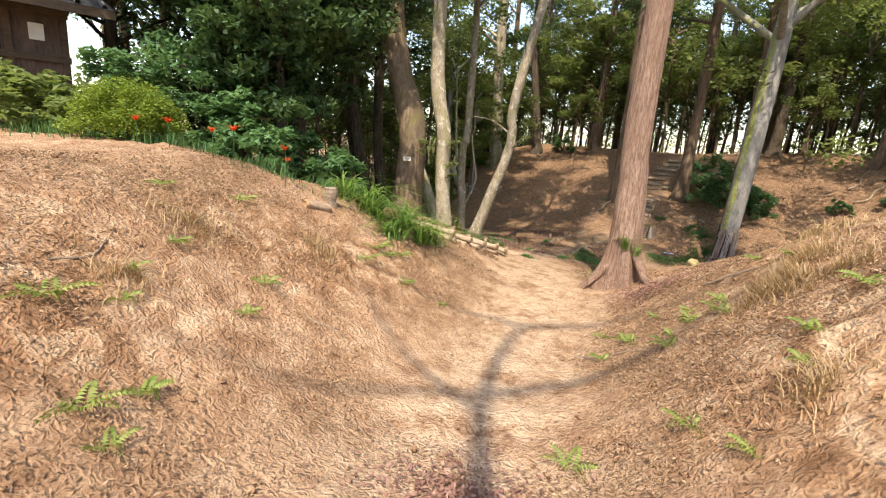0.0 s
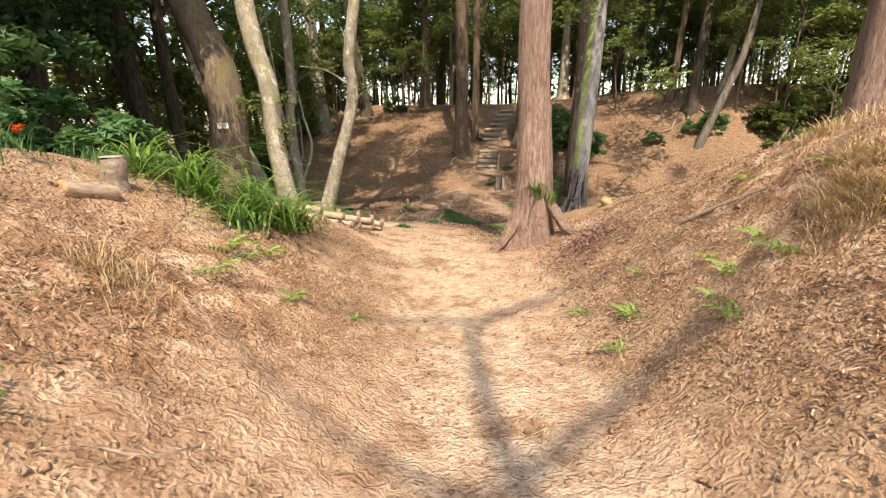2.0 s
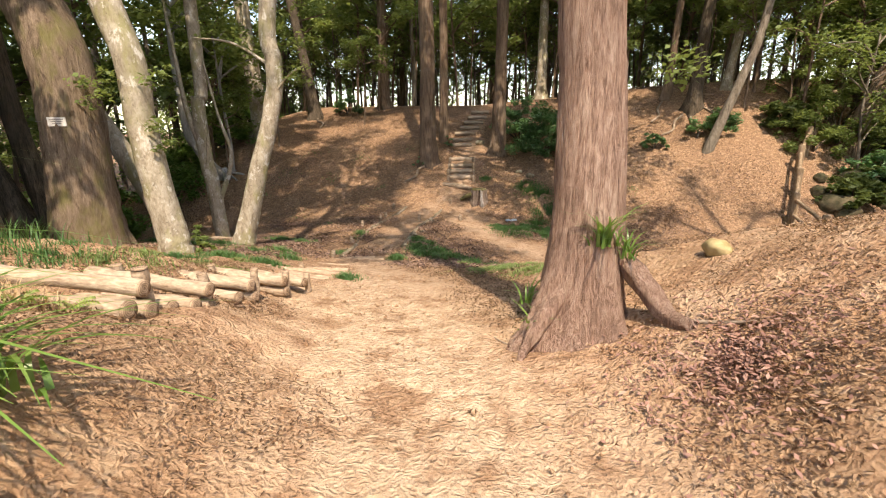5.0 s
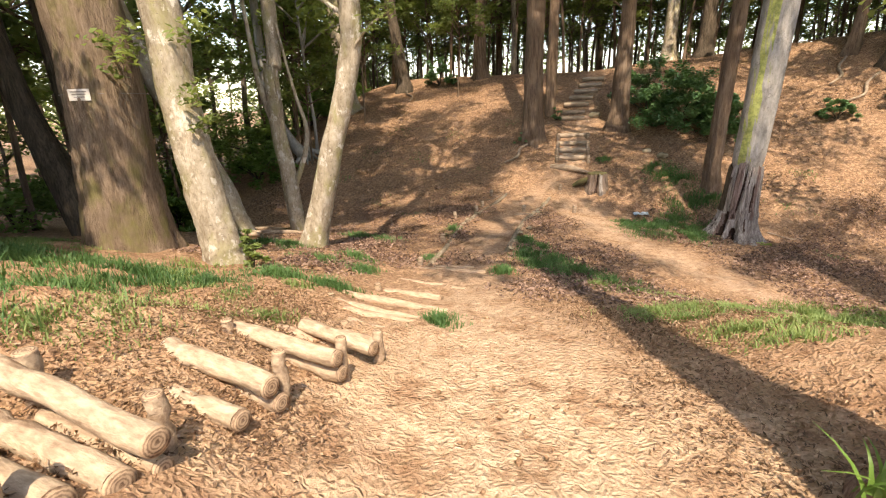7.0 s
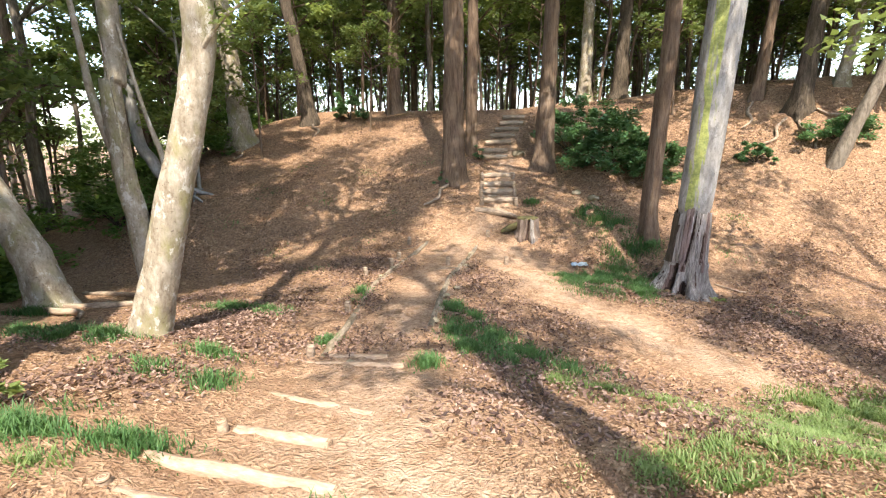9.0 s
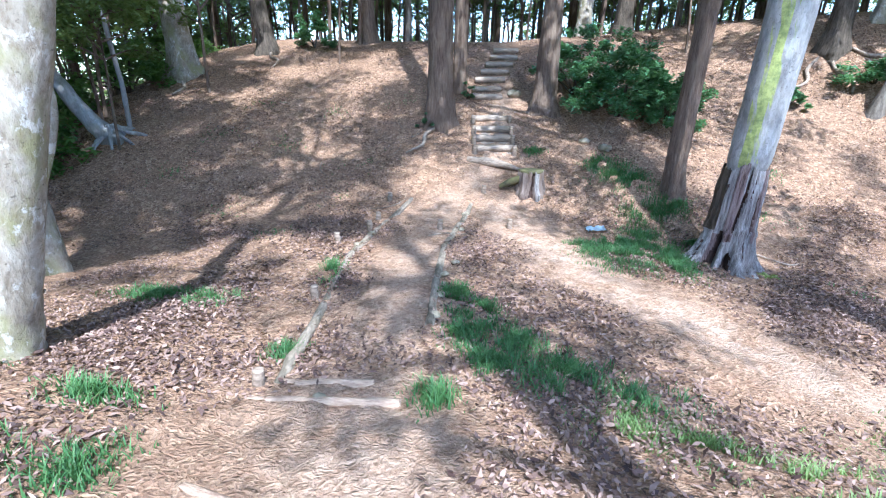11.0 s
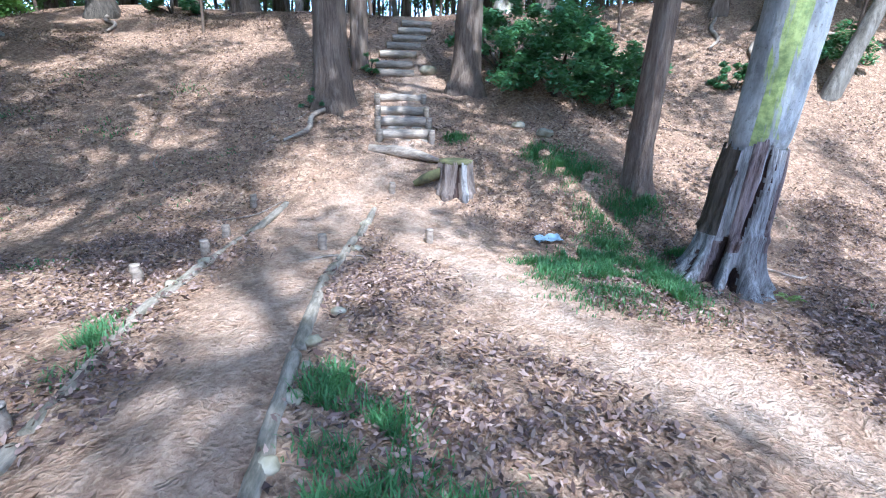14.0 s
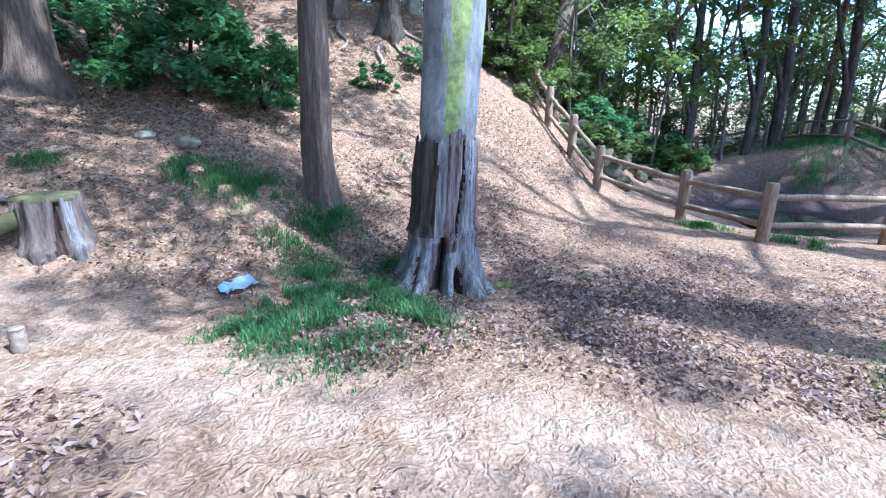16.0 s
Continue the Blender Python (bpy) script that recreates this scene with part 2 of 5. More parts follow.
    if lobes:
        rr = rr * np.array([[lobes(a, line[k, 2]) for a in ang] for k in range(n)])
    v = line[:, None] + rr[..., None] * (np.cos(ang)[None, :, None] * side[:, None] + np.sin(ang)[None, :, None] * over[:, None])
    i, j = np.meshgrid(np.arange(n - 1), np.arange(sides), indexing="ij")
    f = np.stack([i * sides + j, i * sides + (j + 1) % sides, (i + 1) * sides + (j + 1) % sides, (i + 1) * sides + j], -1).reshape(-1, 4)
    v = v.reshape(-1, 3)
    if cap:
        v = np.concatenate([v, line[[0, -1]]])
        for ring, mid, turn in ((0, n * sides, 1), ((n - 1) * sides, n * sides + 1, -1)):
            a = ring + np.arange(sides)
            b = np.roll(a, -1)[::1]
            f = np.concatenate([f, np.stack([a, np.full(sides, mid), np.full(sides, mid), b][::turn], -1)])
    return v, f


def leaf_cloud(centres, length, width, seed, droop=0.3, flat=0.5):
    """One folded four-cornered leaf at every centre."""
    rng = np.random.default_rng(seed)
    c = np.asarray(centres, float)
    n = len(c)
    turn = rng.uniform(0, 2 * np.pi, n)
    way = np.stack([np.cos(turn), np.sin(turn), rng.normal(-droop, 0.45, n)], -1)
    way /= np.linalg.norm(way, axis=1)[:, None]
    up = np.stack([rng.normal(0, 1 - flat, n), rng.normal(0, 1 - flat, n), np.ones(n)], -1)
    side = np.cross(way, up)
    side /= np.linalg.norm(side, axis=1)[:, None] + 1e-9
    nor = np.cross(side, way)
    ln = length * rng.uniform(0.6, 1.35, n)[:, None]
    wd = width * rng.uniform(0.7, 1.3, n)[:, None]
    fold = rng.uniform(0.0, 0.35, n)[:, None] * wd
    v = np.stack([c - way * ln / 2, c + side * wd / 2 + nor * fold, c + way * ln / 2, c - side * wd / 2 + nor * fold], 1)
    return v.reshape(-1, 3), np.arange(4 * n).reshape(-1, 4)


def clump_points(middles, each, spread, seed, squash=0.6):
    rng = np.random.default_rng(seed)
    m = np.asarray(middles, float)
    p = np.repeat(m, each, 0)
    d = rng.normal(0, 1, p.shape)
    d /= np.linalg.norm(d, axis=1)[:, None]
    p = p + d * (rng.uniform(0, 1, (len(p), 1)) ** 0.5) * spread * np.array([1, 1, squash])
    return p


def ground_at(x, y):
    return float(height(x, y))


# ---- the lie of the land ----


def ip(v, *knots):
    return np.interp(v, knots[0::2], knots[1::2])


def smin(a, b, k):
    h = np.clip(0.5 + 0.5 * (b - a) / k, 0, 1)
    return b * (1 - h) + a * h - k * h * (1 - h)


def smax(a, b, k):
    return -smin(-a, -b, k)


def height(x, y):
    """The lie of the land: a saddle between two banks, a dry moat, and the far rampart."""
    x, y = np.asarray(x, float), np.asarray(y, float)
    floor = ip(y, -40, 1.3, -9, 1.15, -6, 0.62, -4.5, 0.28, -3.3, 0.06, -2, -0.04, 0.2, -0.15, 2.6, -0.24, 4.4, -0.4, 7, -0.76, 9.5, -1.25)
    d_l = ip(y, -9, 0.0, -6, 0.1, -4, 0.15, -2.7, 0.0, -0.6, -0.2, 1.5, -0.65, 3, -1.0, 4, -1.3, 5, -1.6, 7, -2.4) - x
    left = smin(0.66 * smax(d_l, 0 * x, 0.5), ip(y, -9, 0.75, -6, 1.3, -4.5, 1.55, -3, 1.85, -2, 1.95, 0, 1.5, 2, 0.9, 4, 0.8, 6, 0.65, 9, 0.4) + 0.0 * d_l, 0.5)
    d_r = x - ip(y, -9, 3.6, -6, 3.0, -4, 2.2, -2.5, 1.75, 0.3, 1.7, 1.3, 1.5, 3, 1.2)
    steep = ip(y, -4, 0.95, 0.3, 0.95, 1.5, 0.7, 3, 0.5)
    right = smin(steep * smax(d_r, 0 * x, 0.5), ip(y, -9, 1.6, -2, 2.0, 0, 2.0, 2, 1.5, 3, 1.1, 4, 0.8) + 0 * x, 0.4)
    recess = 0.45 * np.exp(-(((x + 2.65) / 0.75) ** 2) - (((y - 2.95) / 0.85) ** 2)) + 0.12 * np.exp(-(((x + 2.1) / 0.6) ** 2) - (((y - 4.2) / 0.6) ** 2))
    upland = floor + left + right - recess
    moat = smax(-1.17 - 0.085 * np.abs(x + 0.8), -1.75 + 0 * x, 0.2)
    moat = moat - 0.6 * np.exp(-((((x - 14.0) / 3.3) ** 2 + ((y - 9.6) / 2.6) ** 2) ** 2))
    moat = moat + 1.0 * ip(x, 15.5, 0, 18, 1) * ip(y, 9, 1, 13, 0)
    rim = ip(x, -9, 13.0, -4, 12.3, -2, 10.0, -1, 9.2, 1.5, 8.6, 3, 7.8, 6, 7.6, 9, 6.5, 14, 4.0)
    fall = ip(x, -9, 0.26, -6, 0.24, -4, 0.18, -1, 0.22, 1.5, 0.35, 3, 0.45, 6, 0.55)
    south = smin(upland, moat + fall * smax(rim - y, 0 * x, 0.4) + 0.9 * smax(4.5 - y, 0 * x, 0.5), 0.25)
    toe = ip(x, -14, 17.5, -8, 13.8, -5, 14.2, -3, 14.6, -1, 14.4, 1, 14.0, 2.5, 13.5, 4, 12.5, 7, 12.4, 10, 12.3, 13, 12.6, 16, 13.5, 20, 16, 26, 20)
    bank = moat + ip(x, 5, 0.42, 7, 0.45, 9, 0.55, 11, 0.72, 16, 0.85) * smax(y - toe, 0 * x, 0.8)
    bank = smin(bank, ip(x, -6, 2.5, 2, 2.5, 8, 3.0, 14, 3.2) + 0 * y, 0.5)
    bank = smin(bank, 0.62 * (x + 14.6) - 1.7, 1.6)
    h = smax(south, bank, 0.25)
    return smax(h, -2.6 + 0 * x, 0.1)


def ground_mesh():
    def axis(lo, hi, step, far):
        core = np.arange(lo, hi + step / 2, step)
        grow, d = [], step
        at = 0.0
        while at < far:
            d *= 1.22
            at += d
            grow.append(at)
        grow = np.array(grow)
        return np.concatenate([(lo - grow)[::-1], core, hi + grow])

    xs, ys = axis(-5.5, 8.0, 0.065, 500.0), axis(-6.5, 17.0, 0.075, 500.0)
    x, y = np.meshgrid(xs, ys, indexing="ij")
    z = height(x, y)
    near = np.exp(-((np.maximum(np.abs(x - 1.5) - 8, 0) / 4) ** 2) - ((np.maximum(np.abs(y - 6) - 13, 0) / 4) ** 2))
    flat = np.array([[noise.fractal((a * 1.1, b * 1.1, 0.0), 0.7, 2.1, 5) for b in ys] for a in xs])
    clod = np.array([[noise.noise((a * 6.0, b * 6.0, 3.0)) for b in ys] for a in xs])
    trail = np.exp(-(((x + 0.2 - 0.15 * (y < 6)) / 0.9) ** 2))
    crumbly = np.array([[noise.fractal((a * 5.0, b * 5.0, 7.0), 0.6, 2.2, 3) for b in ys] for a in xs])
    z = z + near * ((0.05 * flat + 0.028 * clod) * (1 - 0.5 * trail) + 0.05 * scoured(x, y) * crumbly)
    n, m = x.shape
    i, j = np.meshgrid(np.arange(n - 1), np.arange(m - 1), indexing="ij")
    f = np.stack([i * m + j, (i + 1) * m + j, (i + 1) * m + j + 1, i * m + j + 1], -1).reshape(-1, 4)
    me = from_arrays("ground", np.stack([x, y, z], -1).reshape(-1, 3), f, True)
    me.attributes.new("worn", "FLOAT", "POINT").data.foreach_set("value", worn(x, y).ravel().astype(np.float32))
    me.attributes.new("dark_litter", "FLOAT", "POINT").data.foreach_set("value", heaped(x, y).ravel().astype(np.float32))
    me.attributes.new("scoured", "FLOAT", "POINT").data.foreach_set("value", scoured(x, y).ravel().astype(np.float32))
    me.attributes.new("wet_mud", "FLOAT", "POINT").data.foreach_set("value", muddy(x, y).ravel().astype(np.float32))
    return me


def scoured(x, y):
    """Where rain has cut the raw red-brown earth of the two steep banks."""
    left = np.exp(-(((x + 1.3) / 1.0) ** 2)) * ip(y, -7, 0.8, -1, 1, 0.5, 0.6, 2, 0)
    right = np.exp(-(((x - 3.2) / 0.9) ** 2)) * ip(y, -7, 0.8, 1, 0.9, 3, 0)
    return np.maximum(left, right)


def worn(x, y):
    """How far feet have bared the earth: the trail over the saddle, the path in the moat and the bow to the pond."""
    mid = ip(y, -7, 1.9, -4, 1.2, -2, 0.75, 1, 0.35, 4, -0.3, 7, -1.0, 9, -1.25, 14, -0.4, 16, 0.9, 22, 1.9)
    half = ip(y, -7, 1.0, -2, 0.8, 1, 0.95, 4, 1.2, 7, 0.7, 10, 0.55, 14, 0.55, 16, 0.4)
    a = np.exp(-(((x - mid) / half) ** 2))
    bow = np.exp(-(((x - ip(y, 5.5, 6.5, 7, 4.6, 8.5, 3.4, 10, 2.3, 11.5, 1.4, 13, 0.9, 14.5, 0.8)) / 0.6) ** 2)) * ip(y, 5, 0, 6.5, 1, 14, 1, 15, 0)
    return np.maximum(a * ip(y, 7, 1, 9, 0.7), bow) * ip(y, 21, 1, 24, 0)


def heaped(x, y):
    """Where brown leaves lie thick: the moat and its banks."""
    return ip(y, 4.0, 0.1, 7.5, 0.9, 30, 1.0) * np.ones_like(x)


def muddy(x, y):
    """The damp dark bed of the half-dry pond."""
    return np.exp(-((((x - 14.2) / 3.3) ** 2 + ((y - 9.8) / 2.9) ** 2) ** 2))


def soil_material():
    m, t, b = material("leaf-strewn soil", 0.95, 0.1)
    g = t.nodes.new("ShaderNodeNewGeometry")
    at = g.outputs["Position"]
    big = noise_out(t, at, 0.55, 4, 0.55)
    mid = noise_out(t, at, 2.6, 7, 0.65)
    fine = noise_out(t, at, 24.0, 8, 0.75)
    flakes = node(t, "ShaderNodeTexVoronoi", Scale=21.0, Randomness=1.0)
    stretch = t.nodes.new("ShaderNodeVectorMath")
    stretch.operation = "MULTIPLY_ADD"
    wob = node(t, "ShaderNodeTexNoise", Scale=9.0)
    t.links.new(at, wob.inputs["Vector"])
    t.links.new(wob.outputs["Color"], stretch.inputs[0])
    stretch.inputs[1].default_value = (0.25, 0.25, 0.25)
    t.links.new(at, stretch.inputs[2])
    t.links.new(stretch.outputs[0], flakes.inputs["Vector"])
    sand = ramp(t, mid, (0.38, (0.27, 0.14, 0.08)), (0.5, (0.52, 0.32, 0.195)), (0.62, (0.74, 0.53, 0.36)))
    litter = ramp(t, flakes.outputs["Color"], (0.1, (0.13, 0.07, 0.04)), (0.45, (0.3, 0.17, 0.09)), (0.9, (0.5, 0.34, 0.2)))
    cover = ramp(t, big, (0.38, (0.15, 0.15, 0.15)), (0.62, (0.75, 0.75, 0.75)))
    trail = t.nodes.new("ShaderNodeAttribute")
    trail.attribute_name = "worn"
    heap = t.nodes.new("ShaderNodeAttribute")
    heap.attribute_name = "dark_litter"
    brown = ramp(t, flakes.outputs["Color"], (0.1, (0.08, 0.042, 0.027)), (0.5, (0.225, 0.122, 0.074)), (0.9, (0.41, 0.275, 0.175)))
    col = mix(t, cover, sand, litter)
    col = mix(t, heap.outputs["Fac"], col, brown)
    patchy = t.nodes.new("ShaderNodeMath")
    patchy.operation = "MULTIPLY"
    t.links.new(trail.outputs["Fac"], patchy.inputs[0])
    t.links.new(ramp(t, mid, (0.38, (0.1, 0.1, 0.1)), (0.52, (1.0, 1.0, 1.0))), patchy.inputs[1])
    bare = ramp(t, noise_out(t, at, 11.0, 9, 0.75), (0.36, (0.46, 0.31, 0.2)), (0.6, (0.8, 0.63, 0.45)))
    damp = ramp(t, noise_out(t, at, 11.0, 9, 0.75), (0.36, (0.22, 0.135, 0.09)), (0.6, (0.47, 0.34, 0.25)))
    bare = mix(t, heap.outputs["Fac"], bare, damp)
    col = mix(t, patchy.outputs[0], col, bare)
    col = mix(t, 0.28, col, ramp(t, fine, (0.34, (0.13, 0.075, 0.042)), (0.64, (0.7, 0.5, 0.33))), "MIX")
    scour = t.nodes.new("ShaderNodeAttribute")
    scour.attribute_name = "scoured"
    runnels = noise_out(t, at, 3.4, 8, 0.72, 0.8)
    raw = ramp(t, runnels, (0.36, (0.2, 0.1, 0.05)), (0.5, (0.43, 0.25, 0.14)), (0.62, (0.74, 0.54, 0.36)))
    patch = t.nodes.new("ShaderNodeMath")
    patch.operation = "MULTIPLY"
    t.links.new(scour.outputs["Fac"], patch.inputs[0])
    t.links.new(ramp(t, big, (0.36, (0.45, 0.45, 0.45)), (0.55, (1.0, 1.0, 1.0))), patch.inputs[1])
    col = mix(t, patch.outputs[0], col, raw)
    mud = t.nodes.new("ShaderNodeAttribute")
    mud.attribute_name = "wet_mud"
    col = mix(t, mud.outputs["Fac"], col, ramp(t, fine, (0.35, (0.022, 0.016, 0.017)), (0.65, (0.09, 0.065, 0.066))))
    t.links.new(col, b.inputs["Base Color"])
    add = t.nodes.new("ShaderNodeMath")
    add.operation = "ADD"
    t.links.new(fine, add.inputs[0])
    t.links.new(flakes.outputs["Distance"], add.inputs[1])
    bumped(t, b, add.outputs[0], 0.9, 0.034)
    return m


ground = part("ground", ground_mesh(), soil_material(), smooth=True)
tagged(ground, "tan earth strewn with dry leaves, banks and a dry moat", "ground", kind="structure")

# ---- trees ----


def limb_lines(top, reach, count, seed, rise=0.5):
    rng = np.random.default_rng(seed)
    out = []
    for k in range(count):
        a = 2 * np.pi * (k / count) + rng.uniform(-0.4, 0.4)
        start = top[0] + (top[1] - top[0]) * rng.uniform(0.0, 1.0)
        r = reach * rng.uniform(0.6, 1.1)
        end = start + np.array([np.cos(a) * r, np.sin(a) * r, rise * r * rng.uniform(0.4, 1.4)])
        mid = (start + end) / 2 + np.array([0, 0, 0.12 * r]) + rng.normal(0, 0.08 * r, 3)
        out.append(smooth_line([start, mid, end], 8))
    return out


def tree(x, y, line, radii, bark_mat, leaf_mat, label, category="tree", crown=(6.5, 3.0, 10, 120), leaf=(0.2, 0.11), seed=0, sides=22, rough=0.035, lobes=None, limbs=7, name="tree", droop=0.3, twigs=(), shoots=(), tight=0.3):
    """A tree of its own: a tapered trunk along line (metres from its foot), limbs and a loose crown.
    crown: height of its middle over the foot, radius, clumps, leaves in each. twigs: extra low limbs (points, radius)."""
    t = thing(name, (x, y, ground_at(x, y) - 0.08), label, category)
    first = np.array(line[0], float)
    pts = smooth_line([tuple(-0.45 * first / first[2])] + [(0, 0, 0)] + list(line), 60)
    low = smooth_line([tuple(-0.45 * first / first[2]), (0, 0, 0), tuple(first)], 26)[:-1]
    pts = np.concatenate([low, pts[pts[:, 2] > first[2] * 0.98]])
    taper = np.interp(pts[:, 2], np.linspace(-0.45, pts[-1, 2], len(radii)), radii)
    part("trunk", tube(pts, taper, sides, rough, lobes, seed), bark_mat, t, smooth=True)
    high, reach, clumps, each = crown
    k = int(np.argmin(np.abs(pts[:, 2] - high * 0.75)))
    lines = limb_lines((pts[k], pts[-1]), reach, limbs, seed + 5)
    for l in lines:
        part("limb", tube(l, [radii[-1] * 0.8 + 0.02, 0.015], 7, 0.03), bark_mat, t, smooth=True)
    for l, r in twigs:
        part("limb", tube(smooth_line(l, 14), [r, r * 0.35], 8, 0.04, None, seed), bark_mat, t, smooth=True)
    for z, dx, dy, size in shoots:
        at = pts[int(np.argmin(np.abs(pts[:, 2] - z)))] + np.array([dx, dy, 0.1])
        part("side_shoot", leaf_cloud(clump_points([at, at + np.array([dx * 0.8, dy * 0.8, 0.1])], 34, size, seed + int(z * 10), 0.6), 0.09, 0.05, seed + 1, 0.2), LEAF_LIGHT, t)["kind"] = "stuff"
    rng = np.random.default_rng(seed + 9)
    mids = np.concatenate([l[[4, 7]] for l in lines])
    extra = pts[-1] + rng.normal(0, 1, (max(clumps - len(mids), 1), 3)) * np.array([reach * 0.55, reach * 0.55, reach * 0.45])
    mids = np.concatenate([mids, extra])
    p = clump_points(mids, each, reach * tight, seed + 3)
    part("crown", leaf_cloud(p, leaf[0], leaf[1], seed + 4, droop), leaf_mat, t)
    return t


def flare(amount, count, phase=0.0, reach=0.3):
    """Root flare: lobes that die out up the trunk within about reach metres."""
    return lambda a, z: 1 + amount * math.exp(-max(0.0, z) / reach) * (0.5 + 0.9 * max(0.0, math.cos(count * (a + phase))) ** 1.5)


cedar = tree(1.42, 3.15, [(0.02, 0, 1), (-0.02, 0.0, 2), (-0.07, 0.0, 3), (-0.1, 0.05, 7), (-0.5, 0.1, 14)], [0.315, 0.232, 0.21, 0.18, 0.13, 0.08], BARK_CEDAR, LEAF_DARK,
    "tall cedar with stringy red-brown bark and flared roots", crown=(6.8, 2.3, 46, 38), leaf=(0.24, 0.09), seed=11, sides=48, rough=0.02, lobes=flare(0.95, 4, 0.4, 0.34), limbs=22, name="cedar_tree", droop=0.7, tight=0.26)
oak = tree(-5.62, 7.1, [(0.02, 0.0, 1.0), (0.08, 0.0, 1.75), (0.1, 0.0, 2.4), (0.04, 0.0, 3.1), (-0.2, 0.05, 3.8), (-0.55, 0.1, 4.6), (-1.0, 0.2, 6.5), (-1.3, 0.4, 11)], [0.5, 0.44, 0.38, 0.35, 0.28, 0.16], BARK_OAK, LEAF_OAK,
    "broad oak with furrowed brown bark, mossy at its foot", crown=(9.5, 4.6, 64, 110), seed=21, sides=40, rough=0.02, lobes=flare(0.25, 6, 0.2, 0.3), limbs=12, name="oak_tree", tight=0.18,
    shoots=((2.2, 0.5, -0.3, 0.2), (2.5, 0.55, -0.3, 0.2)))
grey = tree(-4.1, 6.9, [(-0.02, 0, 0.35), (-0.1, 0, 0.85), (-0.18, 0.0, 1.55), (-0.24, 0.0, 2.25), (-0.25, 0.0, 3.0), (-0.5, 0.0, 4.0), (-0.7, 0.1, 5.5), (-0.8, 0.2, 11)], [0.235, 0.215, 0.21, 0.2, 0.16, 0.08], BARK_GREY, LEAF_OAK,
    "leaning grey-barked tree with old knots", crown=(9.6, 4.2, 42, 160), seed=31, limbs=10, name="tree", tight=0.18, lobes=flare(0.25, 4, 0, 0.25), shoots=((1.6, 0.3, -0.15, 0.14), (2.0, 0.3, -0.2, 0.2), (2.6, 0.35, -0.2, 0.2), (2.5, -0.3, -0.2, 0.2)))
thin = tree(-5.57, 11.6, [(-0.05, 0, 0.8), (-0.09, 0, 1.4), (-0.2, 0, 2.4), (-0.2, 0.0, 3.6), (-0.12, 0.1, 4.5), (-0.3, 0.3, 12.5)], [0.19, 0.16, 0.145, 0.125, 0.06], BARK_GREY, LEAF_LIGHT,
    "slender grey tree forking at head height", crown=(10.5, 4.4, 44, 160), seed=41, sides=16, limbs=8, name="tree", tight=0.18,
    twigs=[([(-0.18, 0, 2.3), (-0.32, -0.05, 2.75), (-0.48, -0.05, 3.4), (-0.58, 0, 4.2), (-0.8, 0.1, 6.5)], 0.095), ([(-0.02, 0.0, 1.0), (0.3, 0.1, 1.8), (0.42, 0.1, 2.4), (0.22, 0.1, 3.2), (0.05, 0.0, 4.5)], 0.07), ([(-0.15, -0.1, 1.9), (0.05, -0.3, 2.9), (-0.05, -0.3, 4.3)], 0.02)])
pale = tree(-3.84, 8.8, [(0.13, 0, 0.45), (0.27, 0, 0.9), (0.5, 0, 1.65), (0.76, 0.0, 2.4), (0.95, 0.0, 3.1), (0.98, 0.0, 3.6), (1.0, 0.1, 5), (2.3, 0.6, 12)], [0.215, 0.16, 0.15, 0.14, 0.12, 0.07], BARK_GREY, LEAF_LIGHT,
    "pale crooked tree with bark worn smooth", crown=(10.0, 5.2, 70, 160), seed=51, sides=20, limbs=10, name="tree", tight=0.16, lobes=flare(0.35, 3, 0, 0.22),
    twigs=[([(0.92, 0, 2.95), (1.05, -0.1, 3.1), (1.3, -0.15, 3.35), (1.6, -0.2, 3.5)], 0.03), ([(0.95, 0, 3.5), (0.3, -0.1, 3.9), (-0.4, -0.1, 4.0)], 0.035)], shoots=((3.3, 0.35, -0.2, 0.25), (3.7, 0.5, -0.3, 0.3), (3.9, -0.5, -0.2, 0.3), (4.4, 0.6, -0.3, 0.4)))
leaner = tree(-6.15, 10.2, [(-0.08, 0, 0.5), (-0.2, 0, 0.95), (-0.5, 0, 1.6), (-0.95, 0, 2.5), (-1.45, 0.05, 3.4), (-2.2, 0.2, 5.5), (-2.6, 0.3, 11)], [0.25, 0.2, 0.18, 0.15, 0.09], BARK_GREY, LEAF_OAK,
    "leaning grey tree with flared roots", crown=(9.5, 3.8, 46, 100), seed=61, limbs=8, name="tree", lobes=flare(0.5, 4, 0.3, 0.3))
for k, (dx, lean) in enumerate(((0.0, -0.34), (0.35, -0.18), (-0.3, -0.5))):
    tree(-8.0 + dx, 8.6 + 0.3 * k, [(lean, 0, 1.2), (lean * 2.4, 0, 3.2), (lean * 4, 0.3, 8)], [0.24, 0.18, 0.16, 0.09], BARK_DARK, LEAF_DARK,
        "dark-barked tree in a leaning group", crown=(7.0, 3.0, 16, 120), seed=70 + k, limbs=7, name="tree")
stair_l = tree(-0.3, 17.5, [(0, 0, 1.5), (0.02, 0, 4), (0.0, 0, 8), (0.1, 0, 15)], [0.31, 0.27, 0.25, 0.22, 0.12], BARK_FAR, LEAF_DARK,
    "straight conifer beside the log stairway", crown=(10, 2.7, 40, 100), leaf=(0.24, 0.08), seed=81, limbs=10, name="conifer_tree", lobes=flare(0.6, 5, 0.9, 0.4))
